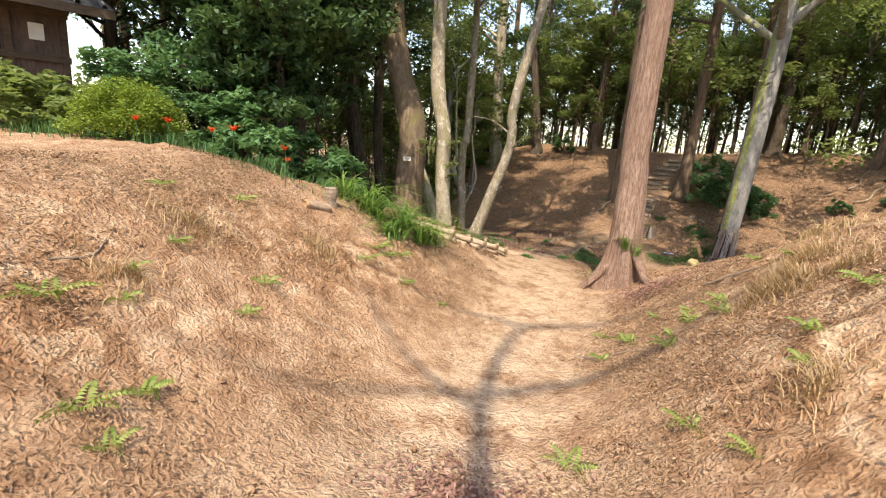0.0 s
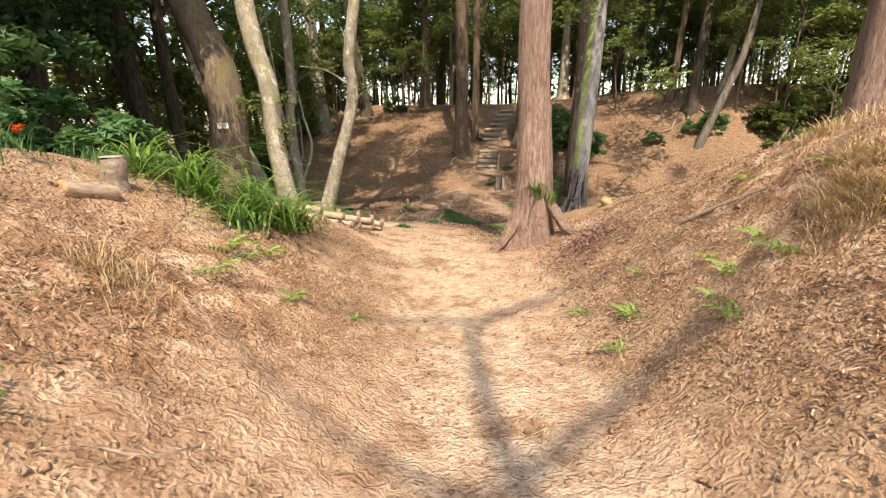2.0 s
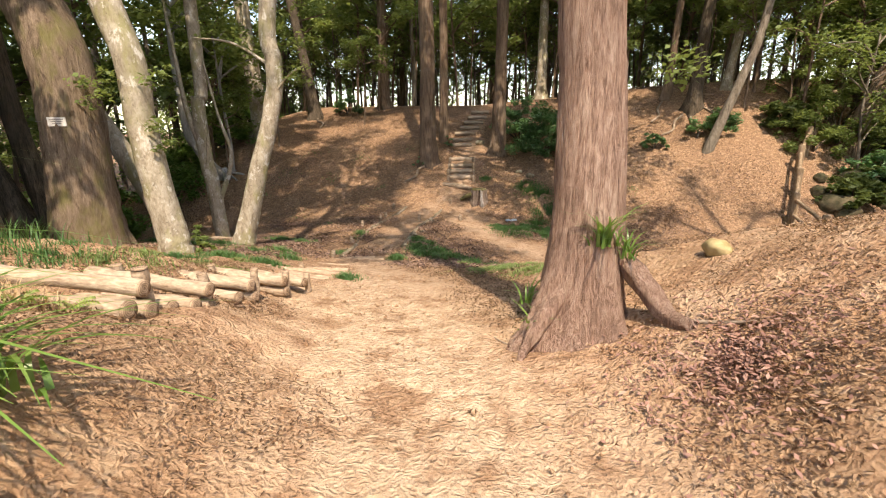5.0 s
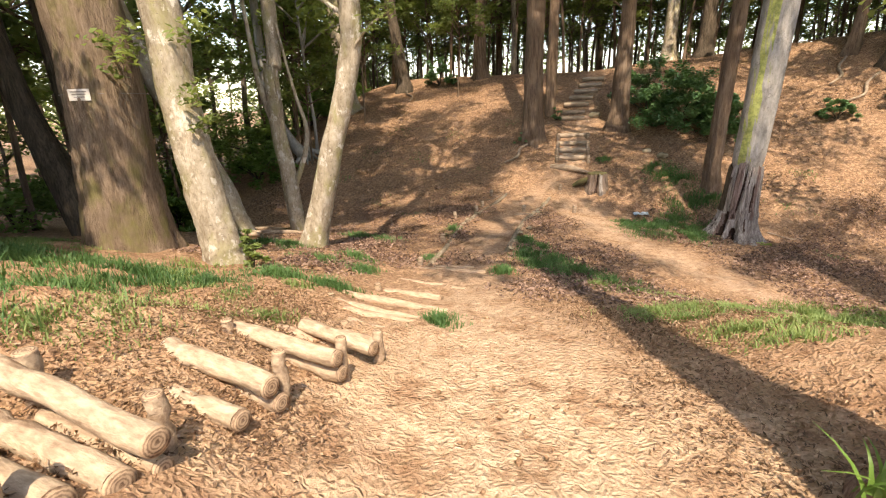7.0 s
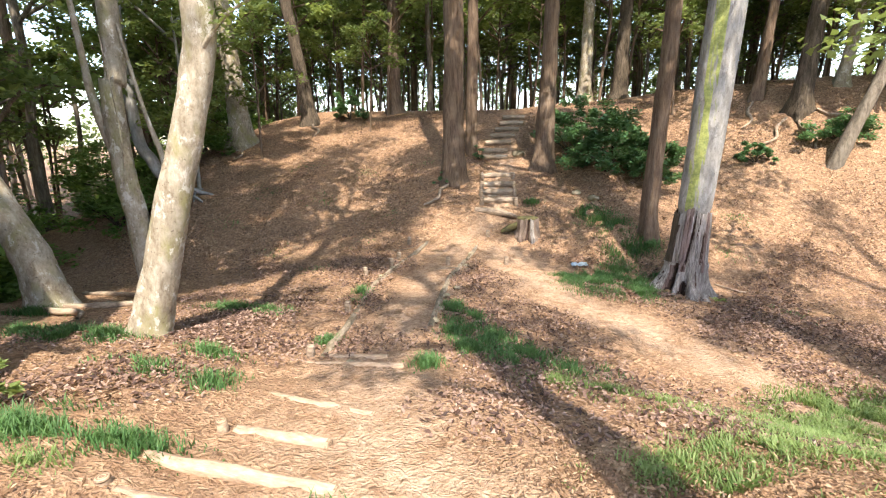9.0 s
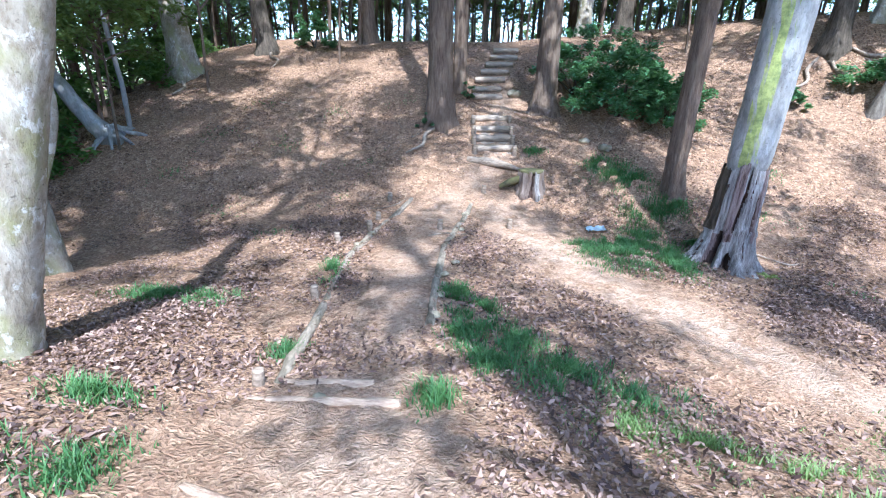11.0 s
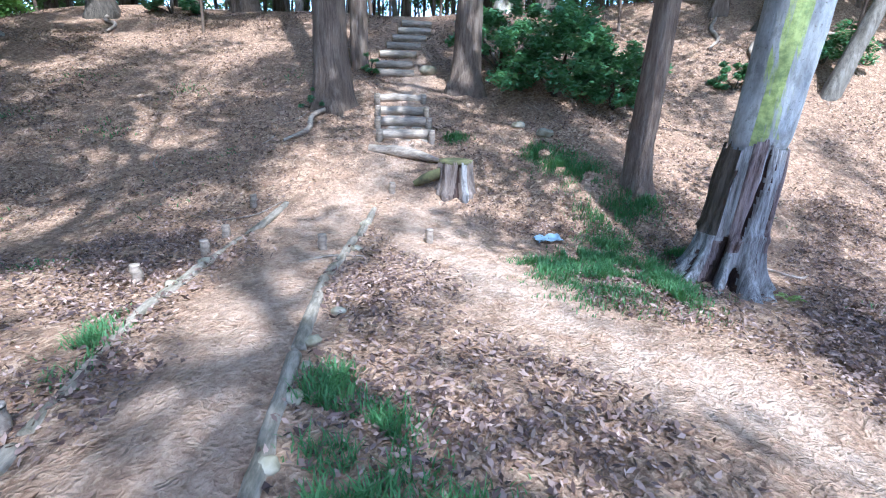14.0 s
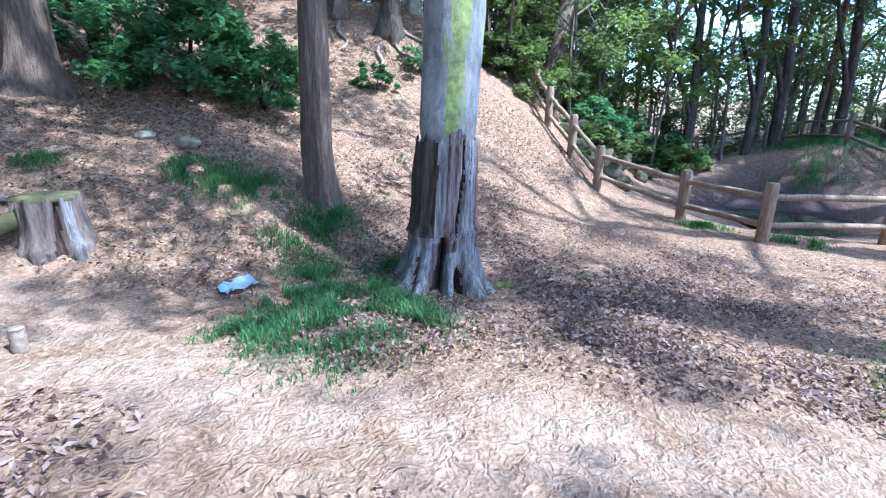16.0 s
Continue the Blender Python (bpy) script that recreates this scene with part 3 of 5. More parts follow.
tree(0.3, 19.2, [(0, 0, 1.5), (0.02, 0, 4), (0.0, 0, 8), (0.0, 0, 13)], [0.2, 0.16, 0.15, 0.13, 0.08], BARK_FAR, LEAF_DARK,
    "thin conifer behind a thicker one", crown=(10, 2.0, 16, 120), leaf=(0.24, 0.08), seed=82, limbs=8, name="conifer_tree")
stair_r = tree(2.38, 18.1, [(0.03, 0, 1.5), (0.08, 0, 4), (0.1, 0, 8), (0.1, 0, 15)], [0.3, 0.21, 0.2, 0.18, 0.1], BARK_FAR, LEAF_DARK,
    "straight slim conifer beside the log stairway", crown=(10, 2.6, 38, 100), leaf=(0.24, 0.08), seed=83, limbs=10, name="conifer_tree", lobes=flare(0.8, 4, 0.5, 0.35))
slim = tree(4.08, 14.3, [(-0.06, 0, 0.6), (-0.03, 0, 1.2), (0.02, 0, 3), (0.08, 0, 4.5), (0.1, 0, 14)], [0.2, 0.165, 0.155, 0.145, 0.13, 0.07], BARK_FAR, LEAF_DARK,
    "straight brown-barked conifer in the dry moat", crown=(10, 2.8, 46, 140), leaf=(0.24, 0.08), seed=84, limbs=12, name="conifer_tree", lobes=flare(0.4, 5, 1.2, 0.2))
scarred = tree(3.92, 12.3, [(0.02, 0, 1.0), (0.1, -0.03, 2.4), (0.2, -0.06, 5), (0.4, -0.1, 10)], [0.12, 0.12, 0.12, 0.15, 0.275, 0.278, 0.28, 0.284, 0.288, 0.29, 0.287, 0.283, 0.28, 0.27, 0.26, 0.25, 0.24, 0.22, 0.2, 0.17, 0.13], BARK_SCARRED, LEAF_LIGHT,
    "old grey tree with a rotted split base", tight=0.18, crown=(9.0, 5.2, 56, 140), seed=85, sides=36, rough=0.012, limbs=9, name="scarred_tree", lobes=flare(0.2, 5, 0.3, 0.25))
fork = tree(9.5, 16.25, [(0.3, 0, 0.9), (0.8, 0, 2.3), (1.3, 0, 4), (1.8, 0, 8)], [0.2, 0.14, 0.13, 0.11, 0.07], BARK_WOOD, LEAF_LIGHT,
    "leaning grey-brown tree on the rampart slope", crown=(6.5, 3.0, 32, 150), seed=86, limbs=8, name="tree")
for k, (x, y, r, lean) in enumerate(((9.45, 19.7, 0.12, 0.05), (9.9, 18.4, 0.19, 0.05), (11.3, 18.8, 0.12, 0.12), (-2.6, 23.7, 0.2, 0.0), (-5.75, 22.6, 0.2, -0.14), (-7.7, 20.8, 0.28, -0.06), (13.9, 15.8, 0.22, 0.35), (6.3, 23.5, 0.22, 0.03), (5.2, 24.3, 0.2, 0.0))):
    tree(
        x, y, [(lean, 0, 1), (lean * 3, 0, 3), (lean * 6, 0, 6), (lean * 8, 0, 13)], [r * 1.4, r * 1.05, r, r * 0.85, r * 0.4], (BARK_FAR, BARK_DARK, BARK_GREY)[k % 3], (LEAF_OAK, LEAF_LIGHT)[k % 2],
        "tree with a bare lower trunk on the wooded bank", crown=(8, 3.1, 36, 140), seed=90 + k, limbs=8, name="tree", lobes=flare(0.7, 4, k, 0.3))

# added trees, out of view: their crowns shade the pond bed and the moat
for k, (x, y) in enumerate(((9.6, 5.2), (15.8, 3.6), (19.5, 4.2))):
    tree(x, y, [(0.05, 0, 1), (0.15, 0, 3), (0.3, 0, 6), (0.4, 0, 11)], [0.36, 0.3, 0.27, 0.2, 0.1], BARK_WOOD, LEAF_OAK, "broad-crowned tree added out of view to shade the pond side", crown=(6.0, 3.8, 16 if k == 0 else 50, 100), seed=1300 + k, limbs=7 if k == 0 else 14, name="tree", tight=0.2)
tree(6.2, 3.2, [(0, 0, 1.5), (0.03, 0, 4), (0.1, 0, 8), (0.2, 0, 13)], [0.42, 0.33, 0.3, 0.26, 0.12], BARK_CEDAR, LEAF_DARK,
    "stout red-brown conifer behind the bank crest", crown=(7.6, 2.3, 32, 75), leaf=(0.24, 0.08), seed=121, limbs=15, name="conifer_tree", lobes=flare(0.5, 5, 0.4, 0.4))

# ---- the wood behind ----
rng = np.random.default_rng(7)
protos = [
    tree(-30, 60, [(0, 0, 2), (0.1, 0, 6), (0.2, 0, 16)], [0.2, 0.16, 0.14, 0.06], BARK_FAR, LEAF_DARK, "tall dark conifer in the wood", crown=(9, 2.8, 30, 70), leaf=(0.32, 0.13), seed=201, sides=10, limbs=10, name="conifer_tree", droop=0.6),
    tree(-34, 62, [(0.1, 0, 2), (-0.2, 0.1, 5), (0.3, 0, 12)], [0.16, 0.11, 0.1, 0.05], BARK_WOOD, LEAF_OAK, "leafy tree with a grey slender trunk in the wood", crown=(6.5, 3.2, 30, 80), leaf=(0.26, 0.15), seed=202, sides=10, limbs=9, name="tree"),
    tree(-38, 58, [(-0.1, 0, 2), (0.2, 0.1, 5), (0.1, 0, 11)], [0.14, 0.1, 0.09, 0.04], BARK_FAR, LEAF_LIGHT, "light-leaved tree with a brown trunk in the wood", crown=(4.8, 3.2, 32, 80), leaf=(0.24, 0.13), seed=203, sides=10, limbs=9, name="tree"),
]
saplings = [
    tree(-42, 60, [(0.05, 0, 1), (0.2, 0, 3), (0.2, 0.1, 5)], [0.05, 0.04, 0.02], BARK_FAR, LEAF_LIGHT, "thin sapling with sparse light leaves", crown=(2.6, 1.6, 18, 60), leaf=(0.2, 0.11), seed=211, sides=7, limbs=8, name="sapling"),
    tree(-44, 57, [(-0.05, 0, 1), (-0.2, 0, 2.5), (0, 0.1, 4)], [0.05, 0.04, 0.02], BARK_FAR, LEAF_LIGHT, "young tree with spreading green leaves", crown=(2.0, 1.5, 18, 70), leaf=(0.2, 0.11), seed=212, sides=7, limbs=8, name="sapling"),
]

understorey = [
    tree(-46, 60, [(0.1, 0, 1), (0.25, 0, 2.5), (0.2, 0.1, 4.6)], [0.06, 0.045, 0.02], BARK_WOOD, LEAF_LIGHT, "young broad-leaved tree with low level sprays", crown=(1.3, 1.7, 30, 60), leaf=(0.15, 0.09), seed=221, sides=7, limbs=14, name="young_tree", tight=0.3),
    tree(-48, 57, [(-0.1, 0, 1), (-0.2, 0, 2.2), (0.1, 0.1, 4.0)], [0.05, 0.04, 0.02], BARK_WOOD, LEAF_OAK, "young green tree with layered branches to the ground", crown=(0.9, 1.6, 30, 60), leaf=(0.15, 0.09), seed=222, sides=7, limbs=14, name="young_tree", tight=0.3),
    tree(-50, 60, [(0.05, 0, 1), (0.0, 0, 2.6), (0.1, 0.0, 5.2)], [0.07, 0.05, 0.02], BARK_WOOD, LEAF_LIGHT, "young tree with sparse light foliage", crown=(2.0, 1.9, 26, 50), leaf=(0.17, 0.1), seed=223, sides=7, limbs=12, name="young_tree", tight=0.32),
]


def placed(x, y, proto, scale):
    turn = Euler((0, 0, rng.uniform(0, 6.28))).to_matrix().to_4x4()
    return copy_thing(proto, Matrix.Translation((x, y, ground_at(x, y) - 0.06)) @ turn @ Matrix.Scale(scale, 4))


spots = []


def scatter(count, protos_, x0, x1, y0, y1, apart, scale=(0.8, 1.25), keep=lambda x, y: True):
    made = 0
    for _ in range(count * 30):
        if made >= count:
            break
        x, y = rng.uniform(x0, x1), rng.uniform(y0, y1)
        if not keep(x, y) or any((x - a) ** 2 + (y - b) ** 2 < apart**2 for a, b in spots):
            continue
        spots.append((x, y))
        placed(x, y, protos_[rng.integers(len(protos_))], rng.uniform(*scale))
        made += 1


scatter(60, protos, -16, 24, 25, 50, 1.7)
scatter(24, protos, -30, -12, 4, 34, 2.2, keep=lambda x, y: x < -11 - max(0, 14 - y) * 0.2)
scatter(24, protos, 17, 38, 14, 34, 2.1)
scatter(20, protos[1:], 25, 46, -8, 12.5, 2.0)
# unseen trees south of the start, added to shade and close off the sky
scatter(14, protos, -22, 24, -34, -19, 3.0)
scatter(70, saplings, -14, 20, 23.2, 36, 1.0, (0.9, 1.7))
scatter(80, understorey, -16, 22, 23.6, 40, 1.3, (0.8, 1.3))
scatter(6, understorey, -20, -11.0, 9, 24, 1.6, (0.8, 1.2))
scatter(26, understorey, 12.5, 26, 14.5, 24, 1.2, (0.7, 1.2))
scatter(24, understorey, 24, 40, 0, 16, 1.6, (0.8, 1.3))
scatter(26, saplings, -20, -9.0, 8, 24, 1.0, (0.8, 1.5))
scatter(26, saplings, 12, 26, 15.5, 26, 1.0, (0.8, 1.5))

for x, y, q, k in ((23.5, 6.0, 0.9, 2), (25.0, 9.0, 1.0, 2), (27.0, 4.5, 1.1, 2), (31.0, 10.0, 1.2, 2), (33.0, 6.0, 1.2, 2)):
    placed(x, y, protos[k], q)
for x, y, q in ((-6.6, 19.6, 0.9), (-3.3, 21.6, 0.8), (11.4, 17.6, 0.9), (12.8, 17.2, 0.8), (-8.6, 18.0, 0.9), (7.2, 20.6, 0.8), (-7.6, 16.8, 0.7), (16.5, 13.2, 1.1), (18.6, 11.5, 1.2), (20.5, 12.0, 1.2)):
    placed(x, y, saplings[int(x) % 2], q)


def far_woods(seed):
    """Leaf masses of the wood that goes on all round, with ragged gaps."""
    r = np.random.default_rng(seed)
    n = 850
    a = r.uniform(0, 2 * np.pi, n)
    d = r.uniform(38, 75, n)
    x, y = 2 + d * np.cos(a), 8 + d * np.sin(a)
    m = np.stack([x, y, height(x, y) + r.uniform(0.5, 17, n) * r.uniform(0.4, 1, n)], -1)
    return leaf_cloud(clump_points(m, 46, 2.0, seed + 1, 0.8), 0.6, 0.4, seed + 2)


def far_thicket(seed):
    """The low tangle of leaves along the floor of the wood, broken by gaps."""
    r = np.random.default_rng(seed)
    n = 620
    a, d = r.uniform(0, 2 * np.pi, n), r.uniform(30, 62, n)
    x, y = 2 + d * np.cos(a), 8 + d * np.sin(a)
    m = np.stack([x, y, height(x, y) + r.uniform(0.2, 5.0, n)], -1)
    return leaf_cloud(clump_points(m, 60, 1.5, seed + 1, 0.7), 0.34, 0.2, seed + 2)


tagged(part("far_thicket", far_thicket(75), LEAF_LIGHT), "low green tangle of leaves under the wood", "undergrowth", kind="stuff")
tagged(part("far_woods", far_woods(71), LEAF_OAK), "green leaf masses of the wood beyond", "woods", kind="stuff")
for p in protos + saplings + understorey:
    p.matrix_basis = Matrix.Translation((p.location.x, p.location.y, ground_at(p.location.x, p.location.y) - 0.06))

# ---- fallen leaves ----


def litter(count, x0, x1, y0, y1, length, seed, keep=None):
    r = np.random.default_rng(seed)
    x, y = r.uniform(x0, x1, count), r.uniform(y0, y1, count)
    thick = np.array([noise.noise((a * 0.7, b * 0.7, 9.0)) for a, b in zip(x, y)])
    ok = 1.3 * thick + r.uniform(-0.45, 0.45, count) - 1.1 * worn(x, y) > -0.06
    x, y = x[ok], y[ok]
    z = height(x, y) + r.uniform(0.0, 0.04, len(x))
    return leaf_cloud(np.stack([x, y, z], -1), length, length * (0.32 if length < 0.04 else 0.4), seed + 1, 0.0, 0.35)


for k, (n, x0, x1, y0, y1, ln) in enumerate(((120000, -3.6, 4.2, -6.5, 1.0, 0.033), (110000, -3.6, 4.4, 1.0, 7.0, 0.035), (120000, -5.0, 8.0, 7.0, 14.0, 0.047), (42000, -3.6, 6.0, 6.6, 13.0, 0.07), (100000, -9, 11, 13, 23, 0.055))):
    tagged(part("leaf_litter", litter(n, x0, x1, y0, y1, ln, 300 + 7 * k), LITTER if y1 < 8 else LITTER_BROWN), "dry brown and tan leaves fallen on the earth", "leaf litter", kind="stuff")
for k, (x, y, rx, n) in enumerate(((1.95, 1.9, 0.75, 2200), (1.25, -3.9, 0.7, 2400), (5.4, 9.6, 1.2, 2600))):
    r = np.random.default_rng(380 + k)
    a, q = r.uniform(0, 2 * np.pi, n), np.abs(r.normal(0, 0.55, n))
    px, py = x + rx * q * np.cos(a), y + rx * q * np.sin(a)
    tagged(part("leaf_heap", leaf_cloud(np.stack([px, py, height(px, py) + r.uniform(0.01, 0.05, n)], -1), 0.048, 0.018, 390 + k, 0.0, 0.5), LITTER_RED if y < 6 else LITTER_BROWN), "drift of dark reddish fallen leaves", "leaf litter", kind="stuff")

# ---- the tree to the south whose bare boughs shade the saddle ----


def bough(points):
    """Points given as shade on the ground (x, y) and height over it."""
    return [(x + 0.145 * h, y - 0.658 * h, h) for x, y, h in points]


south_tree = thing("bare_tree", (0, 0, 0), "tall tree with bare forking boughs", "tree")
stem = bough([(3.2, -9.0, 0.4), (2.2, -6.0, 4.6), (1.29, -3.56, 8.2), (0.82, -2.3, 10.0), (0.6, -1.0, 11.9), (0.57, -0.25, 12.9)])
stem[0] = (3.0, -9.2, ground_at(3.0, -9.2) - 0.2)
part("trunk", tube(smooth_line(stem, 30), [0.2, 0.13, 0.085, 0.07, 0.055], 14, 0.03), BARK_FAR, south_tree, smooth=True)
for pts, r in (([(0.57, -0.25, 12.9), (1.23, 0.4, 13.7), (1.75, 0.72, 14.2), (2.77, 0.7, 14.6), (3.6, 0.9, 15.0)], 0.08), ([(0.57, -0.25, 12.9), (0.07, -0.2, 13.5), (-0.71, -0.55, 13.8), (-1.6, -0.9, 14.2)], 0.07),
               ([(0.82, -2.3, 10.0), (1.9, -1.1, 11.2), (2.6, -0.2, 12.0), (2.95, 0.6, 12.5)], 0.085), ([(0.82, -2.3, 10.0), (0.2, -2.7, 10.5), (-0.4, -3.4, 11.0), (-1.2, -3.8, 11.4)], 0.06),
               ([(1.9, -1.1, 11.2), (2.3, -0.9, 11.6), (2.9, -1.4, 12.0)], 0.06), ([(0.9, -2.6, 9.6), (-0.3, -2.0, 10.6), (-1.2, -1.3, 11.3)], 0.06)):
    part("limb", tube(smooth_line(bough(pts), 14), [r * 0.85, r * 0.3], 8, 0.04), BARK_FAR, south_tree, smooth=True)

# ---- log steps down from the saddle ----


def log_mesh(length, r, seed, sides=16):
    line = np.stack([np.linspace(0, length, 9), np.zeros(9), np.zeros(9)], -1)
    line[1:-1] += np.random.default_rng(seed).normal(0, 0.006, (7, 3))
    return tube(line, [r, r * 1.03, r * 0.97, r], sides, 0.03, None, seed)


def end_mesh(r, depth=0.012, sides=16):
    """A sawn end, slightly domed, with a ring of its own."""
    a = np.linspace(0, 2 * np.pi, sides, endpoint=False)
    rings = [np.stack([np.full(sides, d), q * r * np.cos(a), q * r * np.sin(a)], -1) for q, d in ((1.0, 0.0), (0.96, depth), (0.5, depth * 1.1), (0.06, depth))]
    v = np.concatenate(rings)
    i, j = np.meshgrid(np.arange(3), np.arange(sides), indexing="ij")
    f = np.stack([i * sides + j, i * sides + (j + 1) % sides, (i + 1) * sides + (j + 1) % sides, (i + 1) * sides + j], -1).reshape(-1, 4)
    return v, np.concatenate([f, [[3 * sides, 3 * sides + sides // 4, 3 * sides + sides // 2, 3 * sides + 3 * sides // 4]]])


def lying_log(x0, x1, y0, y1, z0, z1, r, label, wood, cut, group, seed):
    """A log from (x0, y0, z0) to (x1, y1, z1), with two sawn ends."""
    a, b = Vector((x0, y0, z0)), Vector((x1, y1, z1))
    t = new("log")
    t.matrix_basis = Matrix.Translation(a) @ (b - a).to_track_quat("X", "Z").to_matrix().to_4x4()
    tagged(t, label, "log", group)
    n = (b - a).length
    part("log_body", log_mesh(n, r, seed), wood, t, smooth=True)
    part("cut_end", end_mesh(r), cut, t, "pale sawn end with growth rings").location = (n, 0, 0)
    far = part("cut_end", end_mesh(r), cut, t)
    far.rotation_euler = (0, 0, math.pi)
    return t


def stake(x, y, top, r, label, group, wood, cut, depth=0.5, seed=0):
    """An upright round stake with a sawn, bevelled top."""
    t = thing("stake", (x, y, top), label, "stake", group)
    v, f = log_mesh(depth, r, seed, 12)
    part("stake_body", (np.stack([v[:, 1], v[:, 2], -v[:, 0]], -1), f), wood, t, smooth=True)
    v, f = end_mesh(r, 0.01, 12)
    part("cut_end", (np.stack([v[:, 1], v[:, 2], v[:, 0]], -1), f), cut, t)
    return t


STEP = "pale round log laid across the path as a step"
for k, (xr, yr, zr, xl, yl, zl, r) in enumerate(((-1.78, 2.51, 0.42, -3.2, 2.75, 0.5, 0.062), (-1.6, 3.02, 0.23, -2.75, 3.31, 0.29, 0.06), (-1.55, 3.68, 0.03, -2.35, 3.95, 0.06, 0.06), (-1.42, 4.2, -0.1, -2.25, 4.42, -0.06, 0.058), (-1.33, 4.6, -0.25, -1.95, 4.8, -0.2, 0.055),
                                                 (-1.73, 2.26, 0.36, -2.9, 2.42, 0.36, 0.07), (-1.73, 2.47, 0.27, -2.9, 2.66, 0.27, 0.07), (-1.76, 2.76, 0.17, -2.6, 2.95, 0.17, 0.065), (-1.66, 2.9, 0.14, -2.5, 3.12, 0.14, 0.06), (-1.63, 3.05, 0.08, -2.4, 3.25, 0.08, 0.045),
                                                 (-1.57, 3.45, 0.0, -2.4, 3.68, 0.0, 0.055), (-1.53, 3.72, -0.09, -2.3, 3.97, -0.07, 0.055), (-1.41, 4.22, -0.22, -2.2, 4.45, -0.19, 0.055))):
    lying_log(xl, xr, yl, yr, zl, zr, r, STEP, SOIL_WOOD, END_WOOD, "log steps", 400 + k)
for k, (x, y, top, r) in enumerate(((-1.87, 2.64, 0.52, 0.055), (-1.72, 3.17, 0.31, 0.042), (-1.55, 3.8, 0.16, 0.036), (-1.43, 4.3, -0.02, 0.036), (-1.33, 4.7, -0.17, 0.036), (-2.23, 4.32, 0.05, 0.036), (-2.55, 3.35, 0.34, 0.05), (-1.85, 5.3, -0.42, 0.045), (-2.25, 5.95, -0.44, 0.04), (-2.05, 6.8, -0.66, 0.04))):
    stake(x, y, top, r, "short round wooden stake holding a log step", "step stakes", SOIL_WOOD, END_WOOD, 0.5, 430 + k)
for k, (x0, y0, x1, y1) in enumerate(((-2.0, 8.5, -0.92, 8.44), (-1.95, 8.8, -1.13, 8.74), (-1.99, 7.55, -1.03, 7.14), (-1.97, 6.86, -1.26, 6.67), (-2.27, 6.32, -1.08, 6.12), (-2.17, 5.92, -1.3, 5.82), (-2.02, 5.74, -1.28, 5.66), (-1.86, 5.44, -1.39, 5.37), (-1.8, 5.06, -1.51, 5.1), (-2.12, 4.73, -1.35, 4.82))):
    lying_log(x0, x1, y0, y1, ground_at(x0, y0) - 0.025, ground_at(x1, y1) - 0.025, 0.05, "earth-stained log half sunk in the path as a step", STAINED_WOOD, END_WOOD, "log steps", 450 + k)

# a cut log and a short stub lying on the bank among the strap leaves
lying_log(-2.23, -2.15, -1.31, -0.97, ground_at(-2.23, -1.31) - 0.0, ground_at(-2.15, -0.97) - 0.0, 0.065, "grey-brown cut log lying on the bank", STAINED_WOOD, CUT_WOOD, "logs on the bank", 468)
stake(-2.27, -0.77, ground_at(-2.27, -0.77) + 0.22, 0.09, "short grey stump stub on the bank", "logs on the bank", OLD_WOOD, OLD_WOOD, 0.4, 469)

# log edging along the path in the moat
for k, (x0, y0, x1, y1) in enumerate(((-1.87, 8.75, -1.83, 10.35), (-1.82, 10.45, -1.75, 12.0), (-1.72, 12.1, -1.35, 13.5), (-1.3, 13.6, -0.95, 14.6), (-0.68, 9.75, -0.58, 10.9), (-0.56, 11.0, -0.42, 12.2), (-0.38, 12.3, -0.1, 13.4), (-0.05, 13.5, 0.2, 14.4))):
    lying_log(x0, x1, y0, y1, ground_at(x0, y0) - 0.022, ground_at(x1, y1) - 0.022, 0.05, "weathered grey-brown log edging the path, half buried", EDGE_WOOD, EDGE_WOOD, "path edging logs", 470 + k)
for k, (x, y) in enumerate(((-2.03, 12.48), (-1.6, 13.04), (-1.5, 13.55), (-1.36, 14.61), (0.49, 14.8), (0.76, 13.33), (-1.95, 10.5), (-0.45, 13.0), (-1.98, 8.7))):
    stake(x, y, ground_at(x, y) + 0.15, 0.045, "short grey stake beside the path", "path stakes", OLD_WOOD, OLD_WOOD, 0.35, 480 + k)


def stone(x, y, size, label, mat, seed, name="stone", lift=0.25):
    bm = bmesh.new()
    bmesh.ops.create_icosphere(bm, subdivisions=3, radius=1)
    r = random.Random(seed)
    off = Vector((r.uniform(0, 50), r.uniform(0, 50), 0))
    for v in bm.verts:
        n = v.co.normalized()
        k = 1 + 0.3 * noise.noise(n * 1.4 + off) + 0.1 * noise.noise(n * 4 + off)
        v.co = Vector((n.x * size[0], n.y * size[1], n.z * size[2])) * k
    me = bpy.data.meshes.new(name)
    bm.to_mesh(me)
    bm.free()
    for p in me.polygons:
        p.use_smooth = True
    me.materials.append(mat)
    ob = new(name, me)
    ob.matrix_basis = pose(x, y, ground_at(x, y) + size[2] * lift, 0, 0, r.uniform(0, 360))
    return tagged(ob, label, "stone")


stone(2.62, 3.35, (0.14, 0.1, 0.085), "squat yellow mossy stone on the bank", SANDSTONE, 1, lift=0.5)
for k, (x, y, s) in enumerate(((-0.54, 10.44, 0.05), (-0.47, 11.05, 0.05), (-0.3, 11.5, 0.045), (-0.62, 9.95, 0.05), (-0.5, 10.75, 0.035), (-1.7, 12.3, 0.05), (-1.55, 12.8, 0.06), (-0.1, 13.0, 0.05), (0.05, 13.9, 0.06), (-1.5, 8.5, 0.05), (2.95, 16.4, 0.1), (3.3, 16.0, 0.12), (1.75, 18.9, 0.18))):
    stone(x, y, (s * 1.25, s, s * 0.7), "small rounded grey stone beside the path", STONE, 20 + k)

